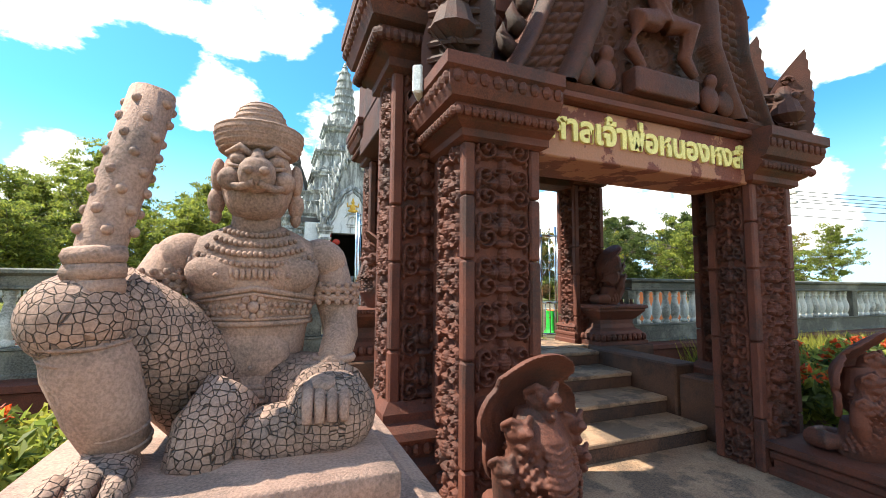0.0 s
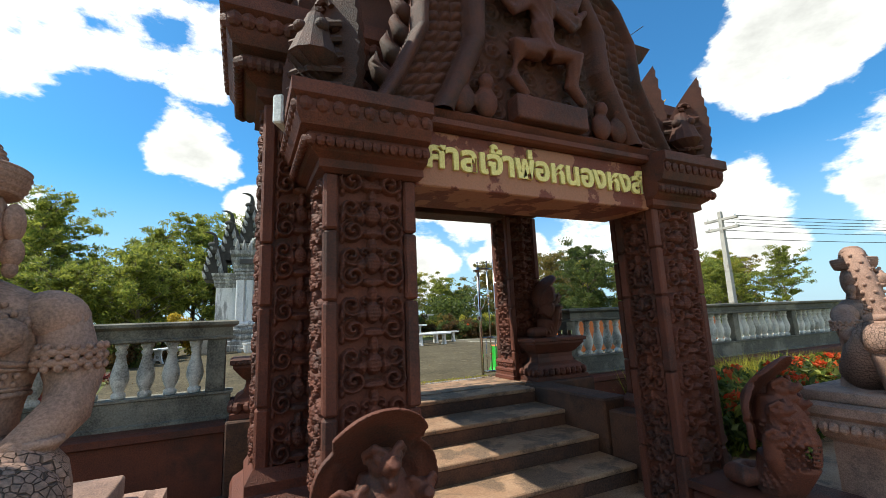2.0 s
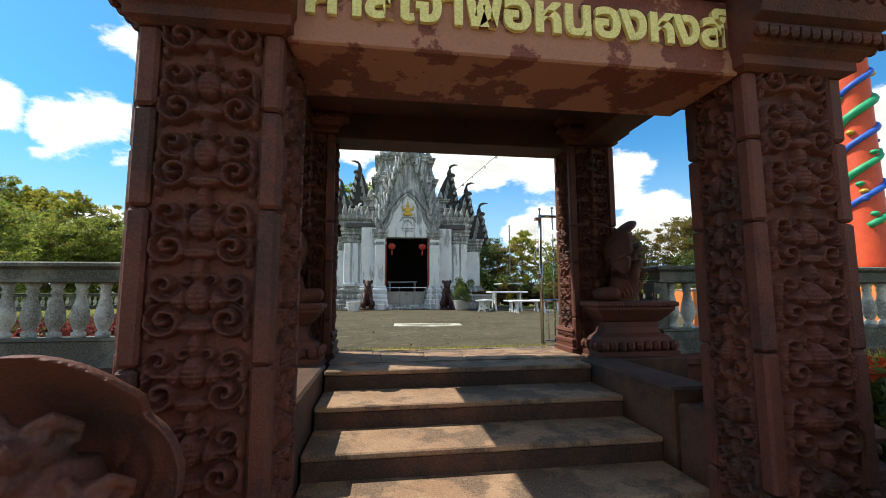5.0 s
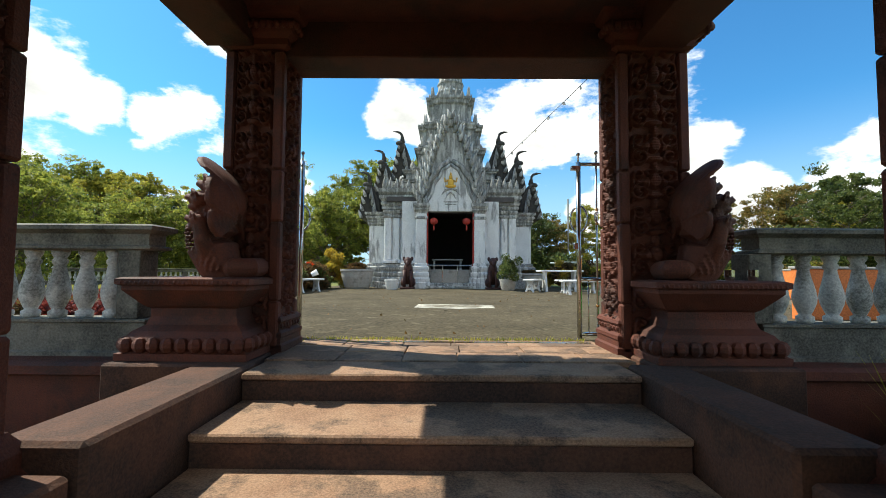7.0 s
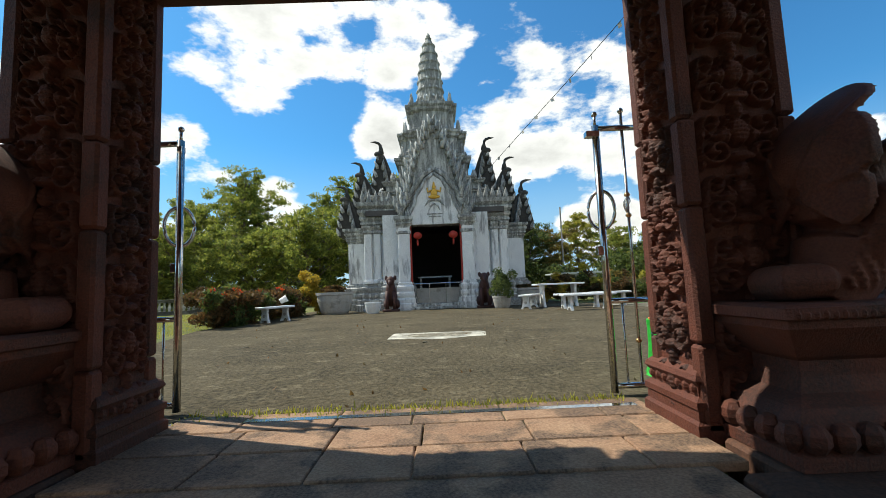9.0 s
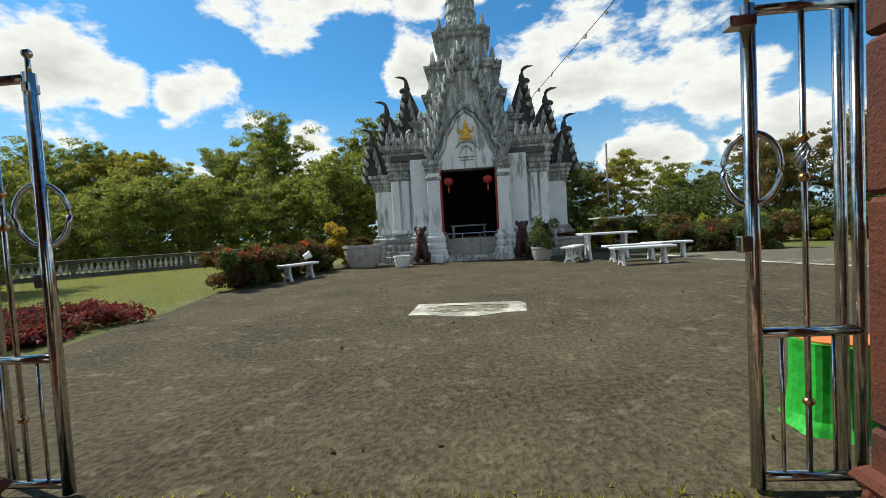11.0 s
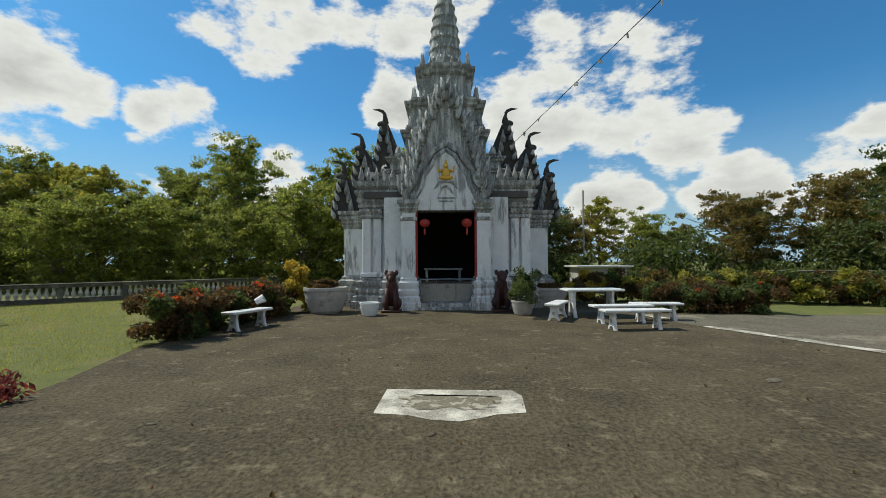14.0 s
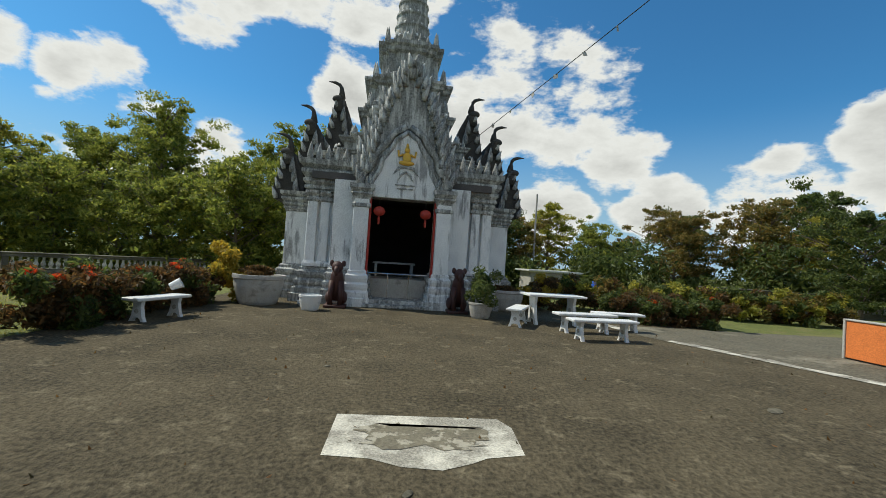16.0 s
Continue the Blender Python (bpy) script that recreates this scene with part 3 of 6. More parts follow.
# pediment: naga arch, scroll ground and a dancing figure
def half_width(z):
    return np.interp(z, [3.08, 3.3, 3.7, 4.1, 4.4, 4.7, 4.95, 5.1], [1.42, 1.30, 1.12, 1.10, 0.95, 0.62, 0.28, 0.03])


def pediment(y, facing, up=0.0):
    u, z = np.meshgrid(np.linspace(-1.45, 1.45, 240), np.linspace(3.08, 5.1, 240))
    hw = half_width(z)
    a = np.abs(u)
    edge = hw - a
    H = np.zeros_like(u)
    # from the rim inward: a plain roll, rows of rosettes, the naga's smooth body, scrolls behind the figure
    def roll(e0, e1, high):
        return np.where((edge > e0) & (edge < e1), high * np.sqrt(np.clip(1 - ((2 * edge - e0 - e1) / (e1 - e0)) ** 2, 0, 1)), 0)
    rosette = np.abs(np.sin(z * 38 + a * 10)) * np.abs(np.sin((edge - 0.10) * 33))
    H = np.maximum(roll(0.0, 0.11, 0.13), roll(0.38, 0.58, 0.15))
    H = np.where((edge >= 0.10) & (edge <= 0.38), np.maximum(H, 0.02 + 0.055 * np.sqrt(rosette)), H)
    field = edge > 0.57
    g = np.zeros_like(u)
    for cz in np.arange(3.2, 4.9, 0.17):
        for cu in np.arange(0.1, 1.2, 0.17):
            g = np.maximum(g, scroll(a, z, cu, cz, 0.085, 1 if int(cz * 7 + cu * 9) % 2 else -1))
    H = np.where(field, 0.035 * g, H)
    mask = edge > -0.02
    me = grid_mesh("carved_gable", u, -H * 1.0, z, mask, GRIME)
    p = shared("carved_gable", me, gate, GI @ (pose(C, y, up) if facing < 0 else pose(C, y, up, rz=180)))
    outline = [(float(-half_width(zz)), zz) for zz in np.linspace(3.08, 5.1, 16)] + [(float(half_width(zz)), zz) for zz in np.linspace(5.1, 3.08, 16)]
    q = gpart("gable_wall", slab(bmesh.new(), [(C + x, zz + up) for x, zz in outline[::-1]], y - facing * 0.012, y - facing * 0.30), RED)
    # flames along the rim, each a piece
    for s in (-1, 1):
        for zz in np.arange(3.35, 4.95, 0.19):
            x = C + s * float(half_width(zz))
            n = s * 0.10
            zz = float(zz) + up
            bm = tube(bmesh.new(), [(x - n * 0.4, y - facing * 0.1, zz - 0.06), (x + n * 0.5, y - facing * 0.12, zz + 0.02), (x + n * 0.9, y - facing * 0.12, zz + 0.11), (x + n * 0.7, y - facing * 0.12, zz + 0.20)], [0.07, 0.075, 0.045, 0.01], 7)
            gpart("gable_flame", bm, GRIME, smooth=True)


pediment(4.03, -1)
pediment(7.36, 1, 0.62)
bm = bmesh.new()
fy = 3.93
tube(bm, [(C, fy, 3.66), (C - 0.02, fy - 0.02, 3.85), (C + 0.01, fy, 4.05)], [0.10, 0.09, 0.12], 10)
blob(bm, (C + 0.0, fy - 0.03, 4.22), (0.075, 0.07, 0.09))
blob(bm, (C + 0.0, fy - 0.01, 4.33), (0.06, 0.05, 0.07))
tube(bm, [(C - 0.05, fy, 3.68), (C - 0.25, fy - 0.05, 3.62), (C - 0.27, fy, 3.42), (C - 0.17, fy, 3.30)], [0.085, 0.08, 0.055, 0.035], 8)
tube(bm, [(C + 0.05, fy, 3.68), (C + 0.22, fy - 0.05, 3.66), (C + 0.20, fy, 3.45), (C + 0.30, fy, 3.33)], [0.085, 0.08, 0.055, 0.035], 8)
for s in (-1, 1):
    for dz, l in ((0.0, 0.30), (0.10, 0.28), (-0.08, 0.24), (0.18, 0.22)):
        tube(bm, [(C + s * 0.10, fy, 4.06), (C + s * (0.10 + l * 0.6), fy - 0.03, 4.0 + dz), (C + s * (0.08 + l), fy - 0.02, 4.12 + dz * 1.5)], [0.05, 0.04, 0.025], 7)
box(bm, C - 0.28, C + 0.28, fy - 0.06, fy + 0.09, 3.10, 3.28)
for s in (-0.62, -0.46, 0.46, 0.62):
    blob(bm, (C + s, fy + 0.03, 3.20), (0.08, 0.06, 0.11))
    blob(bm, (C + s, fy + 0.01, 3.34), (0.05, 0.05, 0.06))
bmesh.ops.scale(bm, vec=(1.25, 1.0, 1.12), space=Matrix.Translation((-C, 0, -3.1)), verts=bm.verts)
melt(gpart("gable_figure", bm, RED), 0.014)

# lettering on the beam
cu = bpy.data.curves.new("lettering", "FONT")
cu.body, cu.size, cu.extrude, cu.align_x, cu.align_y = "ศาลเจ้าพ่อหนองหงส์", 0.262, 0.012, "CENTER", "CENTER"
cu.offset = 0.009
cu.materials.append(YELLOW)
lt = new("lettering", cu)
lt.parent, lt.matrix_parent_inverse = gate, GI
lt.matrix_basis = pose(C, 4.010, 2.76, 90, 0, 0)
lt["label"] = "raised yellow Thai letters"


# ---- nagas ----
def hood_shell(bm, thick=0.036):
    """The hood: one fan with a scalloped rim, bent forward over the heads at its top and round them at its sides."""
    n, m = 14, 84
    sheets = []
    for side in (0, 1):
        sheet = []
        for i in range(n + 1):
            q = i / n
            line = []
            for j in range(m + 1):
                th = -122 + 244 * j / m
                a = abs(th)
                lo, hi, r0, r1 = (-36, 36, 0.53, 0.53) if a < 36 else (36, 78, 0.46, 0.40) if a < 78 else (78, 124, 0.36, 0.30)
                f = (a - lo) / (hi - lo)
                r = (r0 + (r1 - r0) * f) * (0.89 + 0.11 * math.sin(math.pi * min(1, max(0, f))) ** 0.5)
                r *= 0.12 + 0.88 * q
                x, z = r * math.sin(radians(th)) * 0.80, 0.46 + r * math.cos(radians(th))
                up = max(0.0, z - 0.50) / 0.5
                groove = 0.012 * math.exp(-((a - 36) / 3.0) ** 2) + 0.012 * math.exp(-((a - 78) / 3.0) ** 2)
                y = 0.10 + 0.05 * math.sin(math.pi * min(1, up)) - 0.30 * up * up - 1.05 * x * x + 0.004 * math.sin(r * 170) + groove + (thick if side else -0.014 * (q > 0.93))
                line.append(bm.verts.new((x, y, z)))
            sheet.append(line)
        sheets.append(sheet)
    f, b = sheets
    for i in range(n):
        for j in range(m):
            bm.faces.new((f[i][j], f[i][j + 1], f[i + 1][j + 1], f[i + 1][j]))
            bm.faces.new((b[i][j], b[i + 1][j], b[i + 1][j + 1], b[i][j + 1]))
        bm.faces.new((f[i][0], f[i + 1][0], b[i + 1][0], b[i][0]))
        bm.faces.new((f[i][m], b[i][m], b[i + 1][m], f[i + 1][m]))
    for j in range(m):
        bm.faces.new((f[0][j], b[0][j], b[0][j + 1], f[0][j + 1]))
        bm.faces.new((f[n][j], f[n][j + 1], b[n][j + 1], b[n][j]))


def naga_mesh():
    """A rearing five-headed naga: lobed hood bent forward over the heads, scaled breast and a coil; faces -y, stands on z = 0."""
    bm = bmesh.new()
    hood_shell(bm)
    spine = [(0, 0.05, -0.02), (0, -0.01, 0.10), (0, -0.07, 0.24), (0, -0.08, 0.38), (0, -0.05, 0.54), (0, -0.02, 0.70)]
    tube(bm, spine, [0.13, 0.165, 0.19, 0.19, 0.17, 0.10], 20)
    for x, z, y, k in ((0, 0.735, -0.07, 1.15), (-0.155, 0.60, -0.085, 1.0), (0.155, 0.60, -0.085, 1.0), (-0.225, 0.43, -0.06, 0.85), (0.225, 0.43, -0.06, 0.85)):
        tube(bm, [(x * 0.45, -0.05, z - 0.30), (x * 0.9, y + 0.01, z - 0.13), (x, y, z)], [0.07 * k, 0.068 * k, 0.06 * k], 12)
        blob(bm, (x, y - 0.015, z + 0.012), (0.066 * k, 0.07 * k, 0.056 * k))
        # curled upper lip, brow ridge, lower jaw
        tube(bm, [(x, y - 0.03, z + 0.03), (x, y - 0.09 * k, z + 0.022), (x, y - 0.125 * k, z + 0.04 * k), (x, y - 0.118 * k, z + 0.065 * k)], [0.05 * k, 0.038 * k, 0.024 * k, 0.012 * k], 10)
        tube(bm, [(x, y - 0.03, z - 0.03), (x, y - 0.085 * k, z - 0.048 * k), (x, y - 0.11 * k, z - 0.035 * k)], [0.04 * k, 0.026 * k, 0.012 * k], 10)
        for e in (-1, 1):
            tube(bm, [(x + e * 0.015, y - 0.07 * k, z + 0.065 * k), (x + e * 0.05 * k, y - 0.05 * k, z + 0.082 * k), (x + e * 0.08 * k, y - 0.005, z + 0.05 * k), (x + e * 0.075 * k, y, z + 0.015)], [0.012, 0.017 * k, 0.015 * k, 0.010], 8)
            blob(bm, (x + e * 0.042 * k, y - 0.055 * k, z + 0.045 * k), (0.018 * k, 0.016 * k, 0.018 * k), u=8, v=6)
            blob(bm, (x + e * 0.018 * k, y - 0.115 * k, z + 0.038 * k), (0.011 * k, 0.012 * k, 0.010 * k), u=8, v=6)
    # breast plates in chevrons, and rows of scales on the flanks
    for i in range(17):
        z = 0.06 + 0.029 * i
        w = 0.075 + 0.012 * math.sin(math.pi * i / 16)
        r = float(np.interp(z, [0.0, 0.10, 0.24, 0.38, 0.52], [0.14, 0.165, 0.19, 0.19, 0.172]))
        yc = float(np.interp(z, [0.0, 0.10, 0.24, 0.38, 0.52], [0.05, -0.01, -0.07, -0.08, -0.05]))
        tube(bm, [(u * w, yc - math.sqrt(max(0.001, r * r - (u * w) ** 2)) - 0.001, z + 0.022 * abs(u)) for u in (-1, -0.5, 0, 0.5, 1)], 0.0095, 6)
        for e in (-1, 1):
            for j in range(5):
                a = math.radians(-90 + e * (38 + 17 * j + (8 if i % 2 else 0)))
                blob(bm, (r * math.cos(a), yc + r * math.sin(a), z), (0.016, 0.016, 0.013), u=6, v=4)
    # the coil behind
    tube(bm, [(0.0, 0.06, 0.07), (0.10, 0.16, 0.07), (0.04, 0.27, 0.08), (-0.09, 0.27, 0.085), (-0.13, 0.17, 0.09), (-0.08, 0.10, 0.10)], [0.085, 0.085, 0.08, 0.08, 0.075, 0.05], 12)
    return bm


naga = tagged(melt(part("naga_statue", naga_mesh(), NAGA, smooth=True), 0.0085), "red-brown cement five-headed naga with lobed hood on a low block", "statue", "gate nagas")
naga.modifiers["smooth"].iterations = 1
naga.matrix_basis = pose(2.08, 3.50, 0.28)
n2 = copy_thing(naga, pose(5.16, 3.50, 0.28, rz=8))
for x, rz in ((2.0, -90), (5.68, 90)):
    n3 = copy_thing(naga, pose(x, 6.72, 1.312, rz=rz) @ Matrix.Diagonal((0.95, 0.95, 0.95, 1)))
    tagged(n3, "dark red-brown cement naga rearing on a tall pedestal")

# low blocks under the front nagas, beside the steps
for x0, x1 in ((1.70, 2.40), (4.84, 5.48)):
    tagged(part("naga_plinth", mould(bmesh.new(), x0, x1, 3.06, 3.96, [(0.03, 0.0), (0.03, 0.05), (0.0, 0.07), (0.0, 0.13), (0.02, 0.15), (0.02, 0.19), (0.0, 0.205), (0.04, 0.225), (0.04, 0.28)]), RED),
           "low moulded red-brown cement plinth", "plinth", "naga plinths")
# cheek walls beside the steps, in the same dark brown as the risers
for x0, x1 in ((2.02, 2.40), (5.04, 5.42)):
    tagged(part("cheek_wall", new_box(x0, x1, 5.06, 6.5, 0, 0.72, bev=0.02), CHEEK), "dark brown cement cheek wall beside the steps", "wall", "cheek walls")
    tagged(part("cheek_block", new_box(x0 + 0.02, x1 - 0.02, 4.58, 5.04, 0, 0.62, bev=0.02), CHEEK), "dark brown cement block beside the steps", "wall", "cheek blocks")

# tall pedestals of the inner nagas
PED = [(0.02, 0.0), (0.02, 0.05), (-0.02, 0.07), (-0.01, 0.14), (-0.05, 0.20), (-0.11, 0.24), (-0.13, 0.30), (-0.13, 0.36), (-0.10, 0.38), (-0.04, 0.45), (0.0, 0.50), (0.0, 0.53), (0.03, 0.54), (0.03, 0.58), (0.0, 0.592)]
for x0, x1 in ((1.42, 2.32), (5.26, 6.16)):
    bm = bmesh.new()
    mould(bm, x0, x1, 6.47, 6.98, [(o, 0.722 + z) for o, z in PED])
    bead_row(bm, x0, x1, 6.47, 0.83, 0.05, 9)
    bead_row(bm, x0, x1, 6.45, 1.275, 0.018, 26)
    for xx in (x0, x1):
        bead_row(bm, 6.47, 6.98, xx, 0.83, 0.05, 5, "y")
    tagged(part("naga_pedestal", bm, RED), "carved red-brown pedestal with lotus base and flared top", "pedestal", "naga pedestals")
    tagged(part("pedestal_footing", new_box(x0 - 0.05, x1 + 0.05, 6.37, 6.84, 0, 0.718, bev=0.015), CHEEK), "stained cement footing under the pedestal", "footing", "pedestal footings")


# ---- guardian statues ----
def guardian_mesh():
    """Seated guardian with club, round hat and scaled leggings, as one plain cast; faces -y, sits on z = 0."""
    bm = bmesh.new()
    # torso, as a stack of ovals: (height, half width, half depth)
    TZ, TX, TY = (0.0, 0.14, 0.24, 0.34, 0.44, 0.54, 0.62, 0.68, 0.73), (0.26, 0.225, 0.178, 0.186, 0.212, 0.245, 0.262, 0.20, 0.09), (0.20, 0.17, 0.138, 0.140, 0.150, 0.158, 0.148, 0.12, 0.08)

    def front(x, z):
        rx, ry = float(np.interp(z, TZ, TX)), float(np.interp(z, TZ, TY))
        return 0.04 - ry * math.sqrt(max(0.0, 1 - ((x - 0.045) / rx) ** 2))

    rings = []
    for z in np.linspace(0, 0.73, 26):
        rx, ry = float(np.interp(z, TZ, TX)), float(np.interp(z, TZ, TY))
        rings.append([bm.verts.new((0.045 + rx * math.cos(a), 0.04 + ry * math.sin(a), z)) for a in [2 * math.pi * i / 36 for i in range(36)]])
    for ra, rb in zip(rings, rings[1:]):
        for i in range(36):
            bm.faces.new((ra[i], ra[(i + 1) % 36], rb[(i + 1) % 36], rb[i]))
    bm.faces.new(rings[-1])
    for e in (-1, 1):
        blob(bm, (0.045 + e * 0.245, 0.04, 0.605), (0.10, 0.095, 0.085), (0, e * 25, 0))
        blob(bm, (0.045 + e * 0.105, -0.068, 0.548), (0.118, 0.055, 0.068), (0, -e * 8, 0))
    blob(bm, (0.045, -0.06, 0.275), (0.13, 0.055, 0.11))
    # neck and head
    hz = 0.005
    tube(bm, [(0.04, 0.02, 0.66), (0.04, 0.0, 0.82)], [0.092, 0.080], 18)
    blob(bm, (0.04, -0.01, 0.872 + hz), (0.126, 0.125, 0.160), u=26, v=18)
    blob(bm, (0.04, -0.070, 0.812 + hz), (0.104, 0.080, 0.082))
    tube(bm, [(0.04, -0.10, 0.865 + hz), (0.04, -0.165, 0.872 + hz), (0.04, -0.205, 0.862 + hz)], [0.06, 0.062, 0.045], 14)
    for s in (-1, 1):
        blob(bm, (0.04 + s * 0.026, -0.222, 0.872 + hz), (0.019, 0.016, 0.014), u=10, v=6)
        tube(bm, [(0.04 + s * 0.01, -0.205, 0.835 + hz), (0.04 + s * 0.055, -0.165, 0.825 + hz), (0.04 + s * 0.10, -0.11, 0.842 + hz)], [0.012, 0.014, 0.008], 8)
        blob(bm, (0.04 + s * 0.058, -0.118, 0.925 + hz), (0.034, 0.026, 0.022), (0, -s * 8, 0), u=14, v=8)
        tube(bm, [(0.04 + s * 0.018, -0.138, 0.940 + hz), (0.04 + s * 0.058, -0.138, 0.966 + hz), (0.04 + s * 0.105, -0.10, 0.950 + hz)], [0.010, 0.014, 0.006], 8)
        tube(bm, [(0.04 + s * 0.025, -0.135, 0.905 + hz), (0.04 + s * 0.06, -0.140, 0.898 + hz), (0.04 + s * 0.095, -0.11, 0.910 + hz)], 0.007, 6)
        blob(bm, (0.04 + s * 0.085, -0.10, 0.862 + hz), (0.045, 0.045, 0.04))
        blob(bm, (0.04 + s * 0.135, 0.0, 0.89 + hz), (0.026, 0.05, 0.062))
        blob(bm, (0.04 + s * 0.138, 0.0, 0.80 + hz), (0.03, 0.032, 0.048))
        blob(bm, (0.04 + s * 0.138, 0.0, 0.75 + hz), (0.02, 0.022, 0.03))
    tube(bm, [(0.04, -0.13, 0.955 + hz), (0.04, -0.155, 0.93 + hz), (0.04, -0.165, 0.90 + hz)], [0.016, 0.024, 0.03], 8)
    # hat: upright brim like a shallow basket, woven crown
    lathe(bm, [(0.13, 0.970 + hz), (0.155, 0.98 + hz), (0.170, 1.01 + hz), (0.180, 1.055 + hz), (0.172, 1.073 + hz), (0.125, 1.078 + hz), (0.108, 1.09 + hz), (0.100, 1.13 + hz), (0.080, 1.165 + hz), (0.04, 1.19 + hz)], 28, pose(0.04, 0.0, 0.097) @ Matrix.Diagonal((0.88, 0.88, 0.9, 1)))
    for z, r in ((0.985, 0.162), (1.005, 0.173), (1.025, 0.179), (1.045, 0.183), (1.065, 0.182), (1.095, 0.114), (1.115, 0.109), (1.135, 0.102), (1.155, 0.090), (1.175, 0.068)):
        lathe(bm, [(r - 0.012, z + hz - 0.009), (r, z + hz), (r - 0.012, z + hz + 0.009)], 28, pose(0.04, 0, 0.097) @ Matrix.Diagonal((0.88, 0.88, 0.9, 1)))
    # collar of bead rows ending in a leaf fringe, breast band with a flower, rolled belt
    for row in range(5):
        n = 15 + 2 * row
        for i in range(n):
            u = -1 + 2 * i / (n - 1)
            x = 0.045 + u * (0.105 + 0.026 * row)
            z = 0.700 - 0.022 * row - 0.030 * (1 - u * u) * (0.6 + 0.35 * row) - 0.006 * row * abs(u)
            blob(bm, (x, front(x, z) - 0.004, z), (0.0105, 0.012, 0.011 if row < 4 else 0.020), u=6, v=5)
    for z0, arch, rr in ((0.386, 0.0, 0.010), (0.402, 0.0, 0.006), (0.455, 0.030, 0.006), (0.470, 0.034, 0.010)):
        pts = []
        for i in range(25):
            u = -1 + i / 12
            x, z = 0.045 + u * 0.205, z0 + arch * (1 - abs(u))
            pts.append((x, front(x, z) - 0.004, z))
        tube(bm, pts, rr, 6)
    for i in range(19):
        u = -1 + 2 * i / 18
        x = 0.045 + u * 0.185
        for z in (0.418, 0.440):
            blob(bm, (x + (0.009 if z > 0.43 else 0), front(x, z) - 0.002, z + 0.012 * (1 - abs(u))), (0.010, 0.010, 0.010), u=6, v=4)
    blob(bm, (0.045, front(0.045, 0.445) - 0.004, 0.442), (0.020, 0.018, 0.020), u=10, v=6)
    for i in range(8):
        a = i * math.pi / 4
        blob(bm, (0.045 + 0.033 * math.cos(a), front(0.045, 0.445) - 0.002, 0.442 + 0.033 * math.sin(a)), (0.015, 0.012, 0.015), u=8, v=5)
    for z, rr in ((0.200, 0.012), (0.180, 0.016), (0.158, 0.012)):
        tube(bm, [(0.045 + (float(np.interp(z, TZ, TX)) + 0.006) * math.cos(a), 0.04 + (float(np.interp(z, TZ, TY)) + 0.006) * math.sin(a), z - 0.02 * max(0, -math.sin(a))) for a in [2 * math.pi * i / 32 for i in range(33)]], rr, 6)
    for x, y, z, r in ((0.34, 0.04, 0.485, 0.092), (-0.262, 0.018, 0.525, 0.095)):
        for row in (-0.03, 0.0, 0.03):
            for i in range(16):
                a = 2 * math.pi * i / 16
                blob(bm, (x + r * math.cos(a), y + r * math.sin(a), z + row), (0.013, 0.013, 0.013), u=6, v=5)
    blob(bm, (0.045, -0.118, 0.245), (0.010, 0.008, 0.008), u=6, v=5)
    for s in (-1, 1):
        blob(bm, (0.04 + s * 0.115, -0.122, 0.545), (0.010, 0.010, 0.010), u=6, v=5)
    # his right arm raised on the knee with the club
    tube(bm, [(-0.22, 0.04, 0.60), (-0.30, -0.02, 0.45), (-0.33, -0.16, 0.46), (-0.36, -0.26, 0.52)], [0.085, 0.08, 0.07, 0.055], 12)
    tube(bm, [(-0.36, -0.30, 0.40), (-0.36, -0.27, 0.56), (-0.325, -0.20, 0.82), (-0.285, -0.12, 1.10)], [0.06, 0.058, 0.064, 0.066], 16)
    blob(bm, (-0.284, -0.118, 1.105), (0.064, 0.064, 0.024))
    for k in range(8):
        for j in range(5):
            a = j * 2 * math.pi / 5 + k * 0.63
            z = 0.66 + k * 0.058
            x, y = -0.36 + 0.14 * (z - 0.56), -0.27 + 0.28 * (z - 0.56)
            blob(bm, (x + 0.066 * math.cos(a), y + 0.066 * math.sin(a), z), (0.016, 0.016, 0.015), u=8, v=6)
    for j in range(4):
        z = 0.46 + 0.042 * j
        tube(bm, [(-0.43, -0.22, z), (-0.40, -0.31, z), (-0.34, -0.325, z + 0.005), (-0.29, -0.28, z + 0.01)], 0.026, 8)
    # his left arm, hand on the thigh
    tube(bm, [(0.30, 0.04, 0.60), (0.36, 0.04, 0.42), (0.36, -0.02, 0.33), (0.30, -0.20, 0.23)], [0.085, 0.078, 0.068, 0.055], 12)
    blob(bm, (0.275, -0.27, 0.215), (0.06, 0.08, 0.03))
    for j in range(4):
        x = 0.225 + 0.036 * j
        tube(bm, [(x, -0.30, 0.215), (x - 0.01, -0.37, 0.185), (x - 0.012, -0.40, 0.13)], [0.019, 0.018, 0.014], 8)
    for x, y, z, r in ((0.335, 0.04, 0.50, 0.088), (0.335, 0.04, 0.47, 0.088), (0.32, -0.14, 0.27, 0.066), (-0.255, 0.02, 0.54, 0.09), (-0.265, 0.015, 0.51, 0.09)):
        pts = [(x + r * math.cos(a), y + r * math.sin(a), z) for a in [2 * math.pi * i / 16 for i in range(17)]]
        tube(bm, pts, 0.014, 6)
    tube(bm, [(-0.385, -0.245, 0.42), (-0.35, -0.25, 0.30), (-0.315, -0.245, 0.18), (-0.275, -0.225, 0.06)], [0.104, 0.114, 0.098, 0.074], 20)
    for k in range(8):
        f = k / 7
        c = Vector((-0.372, -0.247, 0.375)).lerp(Vector((-0.288, -0.232, 0.10)), f)
        r = 0.117 - 0.036 * f
